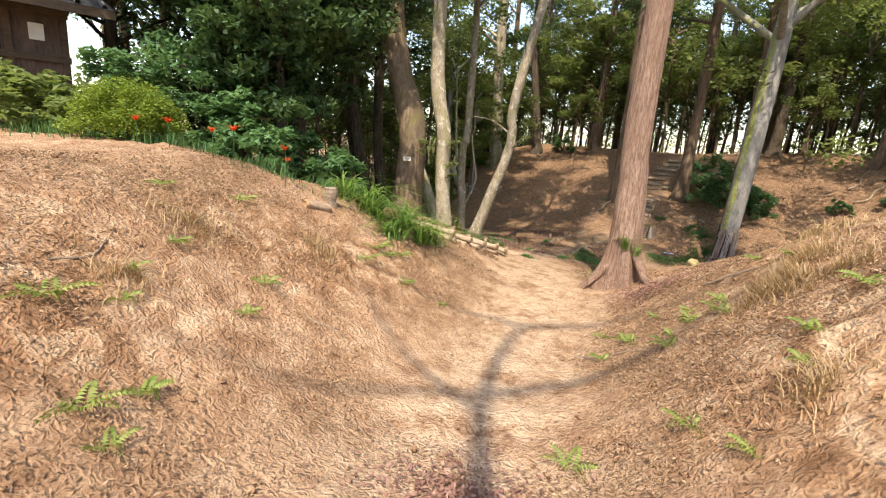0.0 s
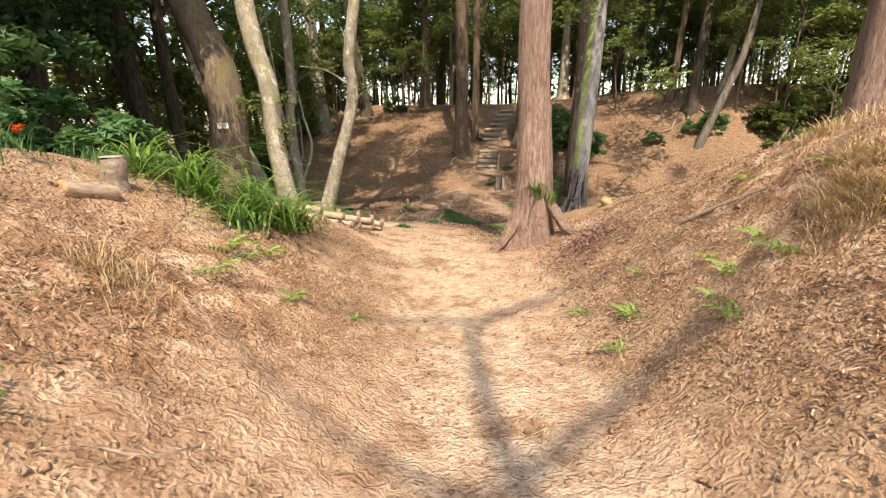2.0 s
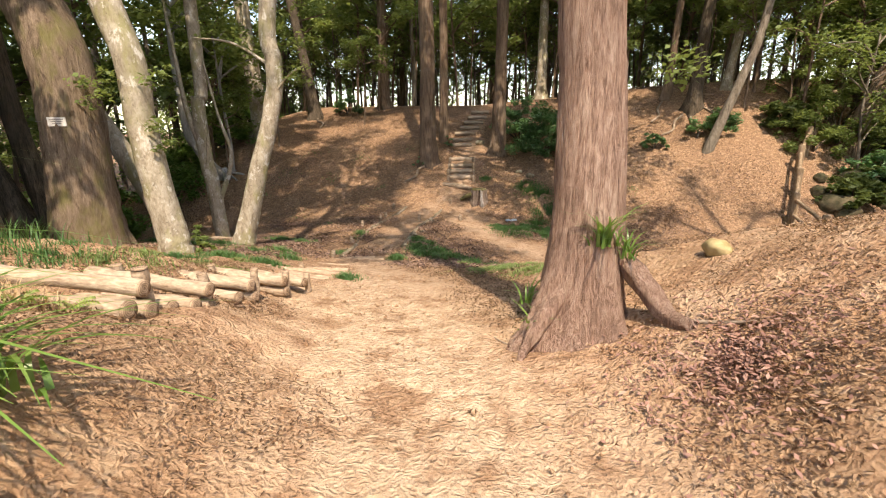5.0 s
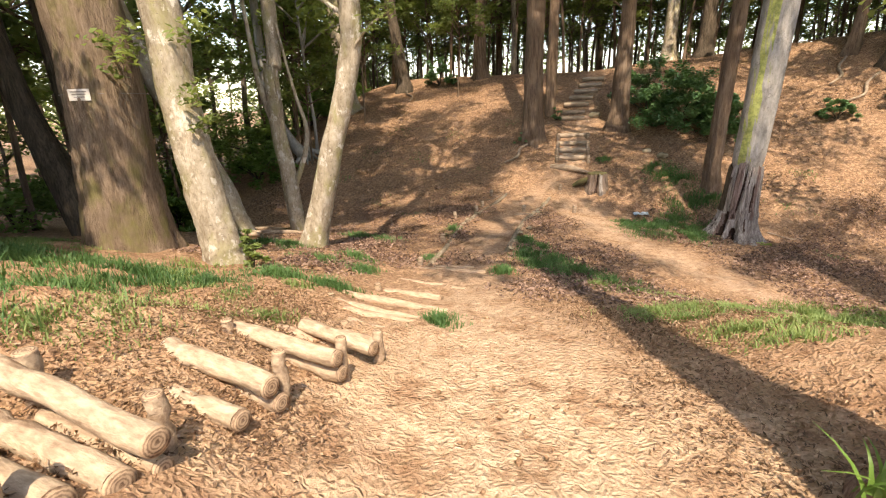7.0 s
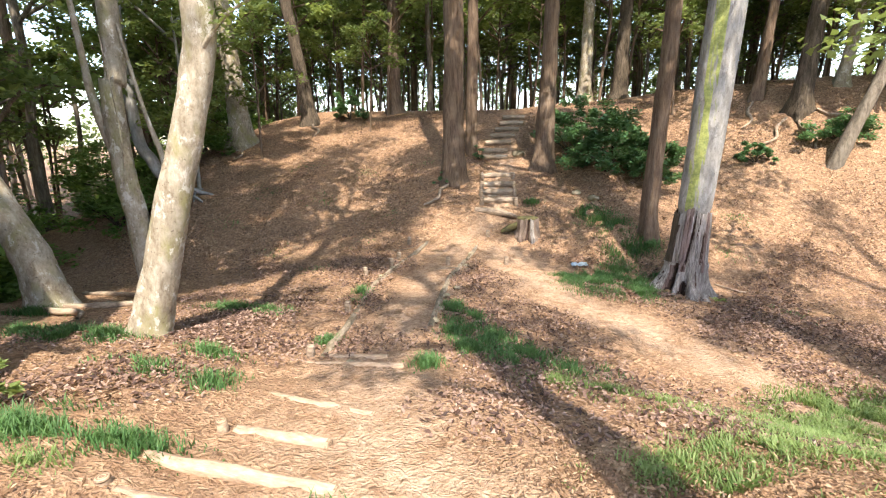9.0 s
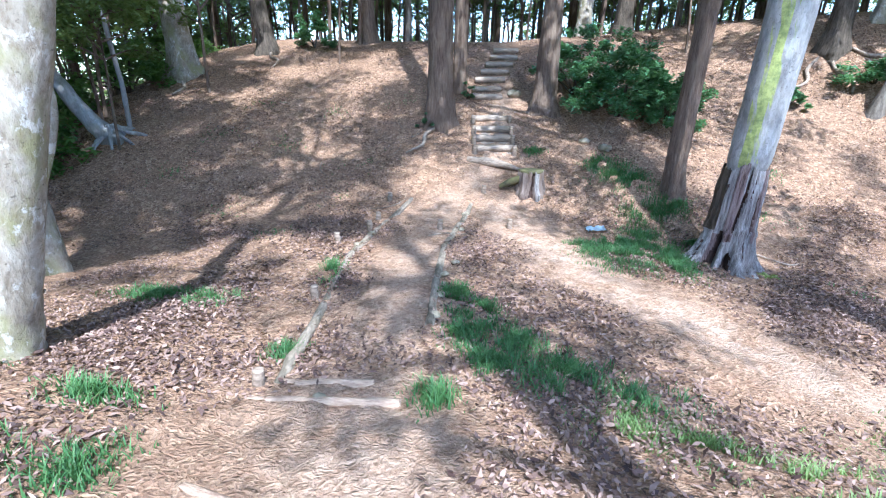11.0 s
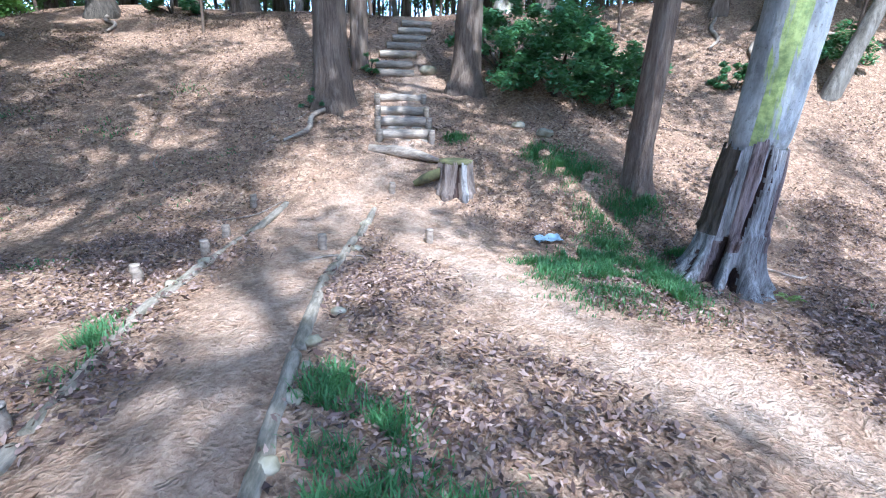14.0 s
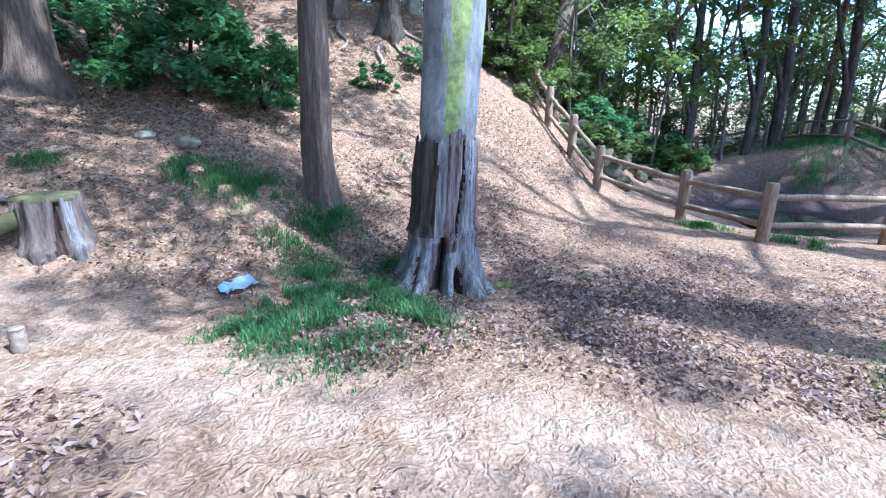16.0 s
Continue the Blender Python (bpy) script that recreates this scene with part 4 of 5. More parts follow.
# ---- log stairway up the rampart ----
for k, (x, y, half, posts) in enumerate(((0.88, 16.3, 0.42, 1), (0.9, 16.72, 0.43, 1), (0.93, 17.12, 0.42, 1), (0.96, 17.62, 0.42, 1), (1.0, 18.75, 0.4, 0), (1.05, 19.2, 0.4, 0), (1.2, 19.75, 0.42, 0), (1.4, 20.25, 0.42, 0), (1.6, 20.75, 0.42, 0), (1.8, 21.25, 0.42, 0), (1.95, 21.8, 0.4, 0))):
    z = ground_at(x, y) + 0.06
    lying_log(x - half, x + half, y + 0.02, y, z, z, 0.085, "weathered log forming a step of the rampart stairway", OLD_WOOD, CUT_WOOD, "rampart stairway logs", 500 + k)
    if posts:
        lying_log(x - half, x + half, y - 0.02, y - 0.04, z - 0.15, z - 0.15, 0.075, "weathered lower log of a stairway step", OLD_WOOD, CUT_WOOD, "rampart stairway logs", 520 + k)
        for s in (-1, 1):
            stake(x + s * (half + 0.02), y - 0.13, z + 0.08, 0.055, "weathered stake beside a stairway log", "stairway stakes", OLD_WOOD, OLD_WOOD, 0.5, 540 + 2 * k + s)

# stump, fallen log and a scrap of blue plastic in the moat


def weathered_shell(radius, kind, centre, z0, z1, rows, cols):
    """A trunk skin as one ring grid: radius(a, z) shapes it, kind(a, z) names the sort of wood; gives the pieces by sort."""
    zs, an = np.linspace(z0, z1, rows), np.linspace(-math.pi, math.pi, cols, endpoint=False)
    v = np.array([(centre(z)[0] + radius(q, z) * math.cos(q), centre(z)[1] + radius(q, z) * math.sin(q), z) for z in zs for q in an])
    pieces = {}
    for i in range(rows - 1):
        for j in range(cols):
            n = (j + 1) % cols
            name = kind(an[j] + math.pi / cols, (zs[i] + zs[i + 1]) / 2)
            if name:
                pieces.setdefault(name, []).append((i * cols + j, i * cols + n, (i + 1) * cols + n, (i + 1) * cols + j))
    out = {}
    for name, f in pieces.items():
        f = np.array(f)
        used, back = np.unique(f, return_inverse=True)
        out[name] = (v[used], back.reshape(f.shape))
    return out


def turned(a, b):
    """Signed angle from b to a."""
    return (a - b + math.pi) % (2 * math.pi) - math.pi


SPLIT_BROWN = bark("brown split wood", (0.05, 0.03, 0.028), (0.21, 0.145, 0.13), (0.4, 0.32, 0.29), (16, 16, 0.9), 0.03)
MOSS = plain("moss", (0.06, 0.055, 0.03), (0.17, 0.155, 0.065), 9, 0.95, 0.6, 0.01)
STUMP_SKIN = bark("stump bark", (0.07, 0.05, 0.04), (0.24, 0.18, 0.145), (0.4, 0.32, 0.26), (9, 9, 1.2), 0.03)
stump = thing("tree_stump", (1.42, 14.85, ground_at(1.42, 14.85) - 0.03), "low rotting stump with a dark split and a mossy top", "tree stump")
STUMP_FACE = math.atan2(-5.3, -1.25)


def stump_hollow(a, z):
    d = turned(a, STUMP_FACE + 0.32 - 0.5 * (0.45 - z))
    return math.exp(-((d / (0.07 + 0.3 * max(0.0, 0.42 - z))) ** 2)) * (1 if z < 0.42 else 0.5)


def stump_radius(a, z):
    r = 0.23 + 0.09 * math.exp(-max(0.0, z) / 0.16) + 0.02 * math.sin(5 * a + 1) + 0.016 * math.sin(13 * a + 2 * z) + 0.014 * noise.noise((9 * math.cos(a), 9 * math.sin(a), 3 * z))
    return r - 0.1 * stump_hollow(a, z)


def stump_kind(a, z):
    if stump_hollow(a, z) > 0.55:
        return "rotten_hollow"
    return "bare_wood" if 0.4 < turned(a, STUMP_FACE) < 0.7 else "stump_bark"


woods = {"rotten_hollow": (ROT, "black rotten hollow"), "bare_wood": (DEAD_WOOD, "bleached bare wood"), "stump_bark": (STUMP_SKIN, "grey-brown bark")}
for name, data in weathered_shell(stump_radius, stump_kind, lambda z: (0, 0), -0.2, 0.45, 34, 110).items():
    part(name, data, woods[name][0], stump, woods[name][1], smooth=True)
ring_ = np.array([(q * (stump_radius(a, 0.44) + 0.002) * math.cos(a), q * (stump_radius(a, 0.44) + 0.002) * math.sin(a), 0.445 + h) for q, h in ((1.0, -0.03), (1.01, 0.005), (0.7, 0.02), (0.05, 0.012)) for a in np.linspace(0, 2 * math.pi, 48, endpoint=False)])
part("stump_top", (ring_, np.array([(i * 48 + j, i * 48 + (j + 1) % 48, (i + 1) * 48 + (j + 1) % 48, (i + 1) * 48 + j) for i in range(3) for j in range(48)])), MOSS, stump, "mossy sawn top", smooth=True)
part("moss_ledge", tube(smooth_line([(-0.6, 0.06, 0.1), (-0.4, 0.03, 0.2), (-0.18, 0.0, 0.28)], 8), [0.04, 0.08, 0.08], 12, 0.08), MOSS, stump, "yellow-green moss on a root", smooth=True)
fallen = thing("fallen_log", (0.75, 15.72, ground_at(0.75, 15.72) + 0.05), "grey fallen log lying before the stairway", "log")
part("log_body", tube(smooth_line([(-0.5, 0.22, 0.06), (-0.1, 0.08, 0.03), (0.25, -0.1, 0.0), (0.55, -0.3, -0.06)], 16), [0.07, 0.09, 0.075, 0.03], 12, 0.08, None, 9), OLD_WOOD, fallen, smooth=True)

# ---- the fence round the pond ----


def fence_post(x, y, tall, r, group, mat):
    z = ground_at(x, y)
    t = thing("fence_post", (x, y, z), "round brown log-like fence post", "fence post", group)
    v, f = tube([(0, 0, -0.3), (0, 0, 0.2), (0, 0, tall - 0.03), (0, 0, tall)], [r, r, r, r * 0.86], 16, 0.02, None, int(x * 100))
    part("post_body", (v, f), mat, t, smooth=True)
    v, f = end_mesh(r * 0.86, 0.012, 16)
    part("cap", (np.stack([v[:, 1], v[:, 2], v[:, 0]], -1), f), mat, t).location = (0, 0, tall)
    return Vector((x, y, z))


def fence(points, tall, r, rail, group, mat):
    feet = [fence_post(x, y, tall, r, group, mat) for x, y in points]
    for a, b in zip(feet, feet[1:]):
        for h in (0.78, 0.3):
            p, q = a + Vector((0, 0, tall * h)), b + Vector((0, 0, tall * h))
            t = tagged(new("fence_rail"), "round brown fence rail between two posts", "fence rail", group)
            t.matrix_basis = Matrix.Translation(p) @ (q - p).to_track_quat("X", "Z").to_matrix().to_4x4()
            part("rail_body", log_mesh((q - p).length, rail, int(a.x * 31)), mat, t, smooth=True)


fence([(13.0, 5.6), (11.6, 6.8), (10.15, 8.1), (8.85, 9.7), (9.85, 11.05), (10.35, 12.85), (11.0, 13.75), (11.6, 14.65), (12.3, 15.4), (13.1, 16.25), (14.3, 17.2), (15.6, 18.2)], 0.92, 0.095, 0.05, "pond fence", FENCE_WOOD)
fence([(16.4, 6.6), (18.9, 8.3), (21.3, 9.4), (22.6, 10.5), (22.4, 11.9), (21.0, 13.6)], 0.95, 0.09, 0.05, "far fence", FENCE_WOOD)

WATER, wt, wb = material("pond water", 0.04, 0.5)
wb.inputs["Base Color"].default_value = (0.012, 0.018, 0.012, 1)
wave = noise_out(wt, None, 3.0, 3)
bumped(wt, wb, wave, 0.05, 0.02)
a = np.linspace(0, 2 * np.pi, 40, endpoint=False)
ring = np.stack([14.2 + 2.3 * np.cos(a), 8.6 + 1.9 * np.sin(a), np.full(40, -2.2)], -1)
pond = part("water", (np.concatenate([ring, [[14.2, 8.6, -2.2]]]), np.array([[k, (k + 1) % 40, (k + 2) % 40, 40] for k in range(0, 40, 2)])), WATER)
tagged(pond, "dark still pond water with pale reflections", "water", kind="structure")

ROCK = plain("mossy rock", (0.025, 0.03, 0.013), (0.13, 0.105, 0.065), 5, 0.9, 0.9, 0.05)
rr = random.Random(5)
for k in range(26):
    x = rr.uniform(11.8, 18.5)
    y = 13.0 + max(0, x - 15) * 0.45 + rr.uniform(-0.4, 1.5)
    s = rr.uniform(0.22, 0.5)
    stone(x, y, (s, s * 0.8, s * 0.75), "dark mossy rock in the steep pond bank", ROCK, 60 + k, "rock", 0.3)

# ---- small marks on the near trees ----
sign = thing("tree_label", (-5.44, 6.67, 1.6), "small white plate wired to the oak trunk", "sign")
PLATE = plain("white plate", (0.55, 0.53, 0.48), (0.75, 0.73, 0.68), 12, 0.5, 0.05)
INK = plain("faded ink", (0.2, 0.18, 0.16), (0.35, 0.32, 0.3), 12, 0.8, 0.05)


def box(sx, sy, sz, at=(0, 0, 0), bevel=0.0):
    bm = bmesh.new()
    bmesh.ops.create_cube(bm, size=1)
    for v in bm.verts:
        v.co = Vector((v.co.x * sx + at[0], v.co.y * sy + at[1], v.co.z * sz + at[2]))
    if bevel:
        bmesh.ops.bevel(bm, geom=list(bm.edges), offset=bevel, segments=2, affect="EDGES")
    me = bpy.data.meshes.new("box")
    bm.to_mesh(me)
    bm.free()
    return me


part("plate", box(0.24, 0.012, 0.13, (0, 0, 0), 0.003), PLATE, sign)
for k in range(3):
    part("line_of_writing", box(0.18 - 0.03 * k, 0.003, 0.012, (0, -0.009, 0.035 - 0.03 * k)), INK, sign)
part("wire", tube([(0.02 + 0.47 * math.cos(q), 0.48 + 0.47 * math.sin(q), 0.01) for q in np.linspace(0, 2 * math.pi, 28)], [0.004, 0.004], 5), INK, sign)
sign.rotation_euler = (0, 0, radians(15))

# ---- grass, ferns and flowers ----


def blades(n, rx, ry, tall, wide, seed, lean=0.5, segs=3, foot=None, sag=0.35, gaps=None):
    """Bent tapering blades on an oval patch; foot(x, y) gives the lie of the land under it."""
    r = np.random.default_rng(seed)
    q, a = np.minimum(np.abs(r.normal(0, 0.6, n)) + 0.1 * r.uniform(0, 1, n), 1.3), r.uniform(0, 2 * np.pi, n)
    x, y = rx * q * np.cos(a), ry * q * np.sin(a)
    if gaps:
        ok = gaps(x, y)
        x, y, q, n = x[ok], y[ok], q[ok], int(ok.sum())
    edge = 1 - 0.4 * q**2
    z = foot(x, y) if foot else np.zeros(n)
    h = tall * r.uniform(0.5, 1.25, n) * edge
    turn = r.uniform(0, 2 * np.pi, n)
    out = np.stack([np.cos(turn), np.sin(turn)], -1)
    reach = (lean * r.uniform(0.3, 1.3, n) * h)[:, None]
    side = np.stack([-np.sin(turn), np.cos(turn)], -1) * wide / 2
    v = []
    for k in range(segs + 1):
        s = k / segs
        mid = np.stack([x, y], -1) + out * reach * s**1.8
        up = z + h * (s - sag * lean * s**2.6)
        w = side * (1 - 0.92 * s**1.5)
        v += [np.concatenate([mid - w, up[:, None]], 1), np.concatenate([mid + w, up[:, None]], 1)]
    v = np.stack(v, 1)
    base = np.arange(n)[:, None] * (2 * segs + 2)
    f = np.concatenate([base + np.array([2 * k, 2 * k + 1, 2 * k + 3, 2 * k + 2]) for k in range(segs)])
    return v.reshape(-1, 3), f


def grass_patch(x, y, rx, ry, n, tall, label, seed, wide=0.008, mat=None, lean=0.6):
    base = ground_at(x, y)
    gaps = lambda a, b: np.array([noise.noise(((x + p) * 3.1, (y + q) * 3.1, 5.0)) for p, q in zip(a, b)]) > -0.22
    t = part("grass", blades(n, rx, ry, tall, wide, seed, lean, 3, lambda a, b: height(x + a, y + b) - base - 0.01, 0.35, gaps), mat or GRASS)
    t.location = (x, y, base)
    return tagged(t, label, "grass", kind="stuff")


SPOTS = ((-5.09, 8.58, 0.45, 0.22), (-4.44, 8.39, 0.45, 0.22), (-4.17, 8.59, 0.45, 0.22), (-6.05, 9.77, 0.45, 0.22), (-3.61, 10.48, 0.45, 0.22), (-3.02, 6.30, 0.45, 0.22), (-2.43, 6.37, 0.45, 0.22), (-3.22, 7.64, 0.45, 0.22), (-3.11, 10.50, 0.45, 0.22), (0.77, 6.29, 0.45, 0.25), (1.16, 6.09, 0.45, 0.25), (2.45, 7.71, 0.45, 0.25), (3.07, 7.75, 0.45, 0.25), (2.03, 5.72, 0.45, 0.25), (1.46, 5.60, 0.45, 0.25), (1.63, 5.25, 0.45, 0.25), (1.49, 6.39, 0.45, 0.25), (4.18, 8.04, 0.45, 0.25), (2.8, 12.8, 0.5, 0.4), (3.2, 12.6, 0.4, 0.4), (2.5, 12.9, 0.4, 0.3), (1.7, 6.5, 0.6, 0.3), (2.2, 6.5, 0.7, 0.3), (3.2, 7.0, 0.8, 0.4), (-0.42, 10.25, 0.16, 0.4), (-0.4, 9.6, 0.2, 0.4), (-0.2, 9.1, 0.3, 0.25), (1.0, 6.4, 0.4, 0.3), (2.4, 7.1, 0.7, 0.4), (3.0, 7.5, 0.7, 0.4), (3.7, 8.2, 0.8, 0.4), (4.6, 8.0, 0.8, 0.5), (-0.34, 10.5, 0.22, 0.3), (-0.22, 9.8, 0.24, 0.5), (-0.05, 9.2, 0.35, 0.4), (0.35, 8.8, 0.4, 0.35), (0.65, 8.2, 0.4, 0.4), (-0.66, 8.5, 0.22, 0.3), (-1.92, 11.3, 0.2, 0.5), (-3.5, 10.3, 0.6, 0.25), (3.2, 15.1, 0.55, 0.5),
         (2.5, 12.4, 0.9, 0.6), (3.1, 12.2, 0.5, 0.6), (3.9, 13.9, 0.45, 0.5), (3.5, 14.8, 0.5, 0.45), (3.0, 15.5, 0.4, 0.35), (1.3, 6.5, 0.5, 0.35), (2.7, 7.6, 1.0, 0.7), (2.0, 6.9, 0.6, 0.5), (3.6, 8.3, 0.8, 0.5), (-3.1, 6.4, 0.4, 0.4), (-4.6, 8.6, 0.8, 0.4), (-5.6, 5.6, 1.0, 0.6), (-4.3, 5.7, 0.7, 0.5),
         (-3.4, 5.7, 0.6, 0.5), (-2.9, 8.3, 0.35, 0.2), (1.75, 16.2, 0.3, 0.2), (-1.95, 9.3, 0.2, 0.25), (1.1, 8.0, 0.35, 0.3), (-2.5, 7.6, 0.25, 0.3), (3.75, 12.9, 0.3, 0.3), (9.2, 9.2, 0.5, 0.4), (9.4, 10.6, 0.4, 0.5), (-1.1, 5.7, 0.25, 0.3), (0.15, 9.5, 0.35, 0.4), (0.5, 9.0, 0.45, 0.35), (1.0, 8.6, 0.45, 0.35), (-0.1, 10.1, 0.25, 0.35), (3.2, 7.9, 1.1, 0.6), (4.5, 8.4, 0.9, 0.6), (1.6, 7.6, 0.6, 0.4), (4.0, 7.4, 0.8, 0.4), (2.1, 12.1, 0.6, 0.6), (2.9, 11.8, 0.6, 0.45), (1.8, 12.5, 0.35, 0.4), (3.0, 13.2, 0.5, 0.4), (3.4, 13.8, 0.6, 0.5))
for k, (x, y, rx, ry) in enumerate(SPOTS):
    # place picks the copy: sunlight painted into the colour, or the deeper shaded green
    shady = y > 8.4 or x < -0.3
    grass_patch(x, y, rx, ry, int(4600 * rx * ry + 180), 0.14 if shady else 0.09, "fresh green grass among fallen leaves", 700 + k, 0.012, GRASS if shady else GRASS_SUN_TINT)
for k, (x, y, rx, ry) in enumerate(((-3.33, 3.55, 0.4, 0.3), (-2.96, 3.72, 0.4, 0.3), (-2.73, 4.00, 0.4, 0.3), (-3.11, 5.45, 0.4, 0.3), (-5.25, 5.66, 0.4, 0.3), (-4.20, 6.53, 0.4, 0.3), (-5.77, 5.66, 0.4, 0.3), (-2.9, 4.6, 0.5, 0.4), (-3.6, 4.5, 0.6, 0.4), (-4.3, 5.1, 0.7, 0.45), (-3.2, 5.4, 0.6, 0.4), (-3.9, 5.9, 0.6, 0.4), (-5.0, 5.9, 0.8, 0.45), (-6.0, 6.2, 0.9, 0.5), (-7.1, 6.9, 0.9, 0.5), (-3.3, 3.9, 0.4, 0.3), (-2.3, 4.9, 0.3, 0.3), (-2.7, 6.0, 0.3, 0.3))):
    # two patches in three take the copy with painted sunlight
    grass_patch(x, y, rx, ry, int(3400 * rx * ry + 80), 0.085, "short green grass on the earth beside the steps", 1500 + k, 0.011, GRASS_SUN_TINT if k % 3 else GRASS)
for k, (x, y, rx, ry) in enumerate(((-4.4, -1.6, 1.3, 0.5), (-3.4, -0.9, 0.8, 0.3), (-3.3, 0.4, 0.5, 0.6), (-6.5, -2.2, 1.5, 0.6), (-3.6, 1.6, 1.2, 1.0), (-4.2, 3.6, 1.3, 1.0), (18.5, 6.5, 2.2, 1.8), (20.5, 9.0, 2.2, 1.6), (17.0, 9.0, 1.2, 1.2), (23.5, 7.5, 2.5, 2.0))):
    grass_patch(x, y, rx, ry, int(900 * rx * ry), 0.3, "long green grass on the bank top", 740 + k, 0.014)

for k, (x, y) in enumerate(((-4.0, 17.0), (-3.0, 18.5), (-5.0, 19.0), (-2.0, 16.2), (-5.6, 17.4), (-4.4, 14.6), (-3.2, 13.2), (-1.2, 18.8), (-6.2, 16.0), (-2.6, 15.0), (5.6, 13.8), (6.4, 15.0), (5.2, 11.2))):
    grass_patch(x, y, 0.8, 0.6, 90, 0.09, "sparse small green weeds on the slope", 780 + k, 0.02, None, 1.2)
for k, (x, y, rx, ry) in enumerate(((3.17, -0.77, 0.3, 0.25), (3.30, -0.79, 0.3, 0.25), (2.98, -0.84, 0.3, 0.25), (3.00, -1.20, 0.3, 0.25), (3.33, -0.51, 0.3, 0.25), (3.14, -1.09, 0.3, 0.25), (3.5, -0.5, 0.5, 0.4), (3.6, 0.2, 0.4, 0.3), (3.4, -1.4, 0.4, 0.4), (-1.9, -3.2, 0.5, 0.5), (-1.3, -4.2, 0.4, 0.4), (3.0, -3.0, 0.3, 0.3), (-1.5, -1.9, 0.4, 0.4), (-2.3, 1.2, 0.4, 0.3), (-2.3, 2.1, 0.4, 0.2))):
    grass_patch(x, y, rx, ry, 420, 0.2, "dry straw-coloured grass hanging on the bank", 755 + k, 0.008, DRY_GRASS, 1.0)

STRAP = foliage("strap leaf", (0.06, 0.15, 0.03), (0.12, 0.25, 0.05), (0.25, 0.38, 0.1), 0.35, 0.35)
for k, (x, y, n, h) in enumerate(((-1.75, 0.3, 80, 0.8), (-1.6, 0.75, 80, 0.75), (-2.1, 0.05, 80, 0.8), (-1.9, 0.65, 70, 0.8), (-1.65, -0.1, 60, 0.6), (-2.4, 0.3, 70, 0.8), (-2.65, 0.0, 60, 0.75), (-1.55, 1.1, 50, 0.6))):
    t = part("strap_leaf_clump", blades(n, 0.18, 0.18, h * 1.15, 0.03, 760 + k, 1.25, 7, None, 0.6), STRAP)
    t.location = (x, y, ground_at(x, y) - 0.02)
    tagged(t, "clump of long arching green strap leaves", "plant", "strap-leaved clumps")


def fern(x, y, size, seed, group="low ferns on the bank"):
    """A low rosette of fronds, each with two rows of leaflets."""
    r = random.Random(seed)
    t = thing("fern", (x, y, ground_at(x, y)), "small light-green fern growing from the earth", "fern", group)
    for k in range(r.randint(4, 6)):
        turn, n = 2 * math.pi * k / 5 + r.uniform(-0.4, 0.4), 9
        v, f = [], []
        for i in range(n):
            s = (i + 1) / n
            out, up = size * s, size * (0.75 * s - 0.55 * s * s) + 0.01
            w = size * 0.3 * (1 - s) ** 0.7 + 0.006
            for side in (-1, 1):
                c = len(v)
                v += [(out, 0, up), (out + 0.05 * size, side * w * 0.5, up + 0.012), (out + 0.1 * size, side * w, up - 0.01), (out - 0.03 * size, side * w * 0.5, up)]
                f.append((c, c + 1, c + 2, c + 3))
        ob = part("frond", (np.array(v), np.array(f)), FERN, t)
        ob.rotation_euler = (0, 0, turn)
    return t


FERN = foliage("fern leaf", (0.13, 0.22, 0.04), (0.22, 0.32, 0.07), (0.36, 0.44, 0.14), 0.35)
for k, (x, y, s) in enumerate(((-1.45, -0.78, 0.26), (-1.3, -1.27, 0.24), (-1.3, -0.41, 0.18), (-1.31, -0.73, 0.14), (-0.88, -0.97, 0.17), (-0.46, -0.64, 0.1), (2.15, 0.16, 0.14), (1.91, -0.47, 0.2), (2.49, -0.78, 0.2), (2.5, -0.48, 0.15), (2.32, -0.93, 0.14), (1.69, -0.9, 0.14), (2.73, -0.67, 0.2), (2.3, -1.26, 0.2), (-1.15, -4.71, 0.24), (-1.32, -4.15, 0.15), (-1.16, -3.03, 0.17), (-0.89, -3.5, 0.13), (-1.08, -4.34, 0.13), (-0.47, -4.91, 0.2), (-0.47, -4.58, 0.13), (2.7, -0.95, 0.2), (1.89, -0.38, 0.12), (2.43, -2.87, 0.17), (1.77, -3.05, 0.2), (3.06, -2.42, 0.16), (3.39, -2.06, 0.2), (2.98, -2.74, 0.14), (2.72, -3.32, 0.15), (-0.24, -4.92, 0.14), (-2.4, -3.17, 0.13), (-0.46, -4.6, 0.14), (1.92, -0.37, 0.12), (2.47, -0.81, 0.14), (-0.88, -0.94, 0.14), (1.56, 0.01, 0.11), (3.1, 0.38, 0.14), (3.3, -0.4, 0.16), (-1.6, -3.6, 0.15), (-2.2, 2.0, 0.16), (-2.0, 2.15, 0.14), (4.3, 11.75, 0.13), (-2.2, -2.4, 0.2))):
    fern(x, y, s, 800 + k)

RED = foliage("red petal", (0.55, 0.05, 0.015), (0.75, 0.09, 0.025), (0.9, 0.17, 0.05), 0.3)
for k, (x, y, top) in enumerate(((-4.16, -2.3, 2.16), (-3.67, -2.2, 2.14), (-3.26, -1.9, 2.1), (-3.0, -1.8, 2.19), (-2.52, -1.4, 1.99), (-4.54, 0.72, 1.87), (-4.66, 0.82, 1.84))):
    z = ground_at(x, y)
    tall = max(0.32, min(0.55, top - z))
    t = thing("spider_lily", (x, y, z), "red spider lily on a bare green stem", "flower", "red spider lilies")
    part("stem", tube(smooth_line([(0, 0, -0.02), (0.01, 0, tall / 2), (0.0, 0.01, tall)], 8), [0.006, 0.005], 6), GRASS, t)
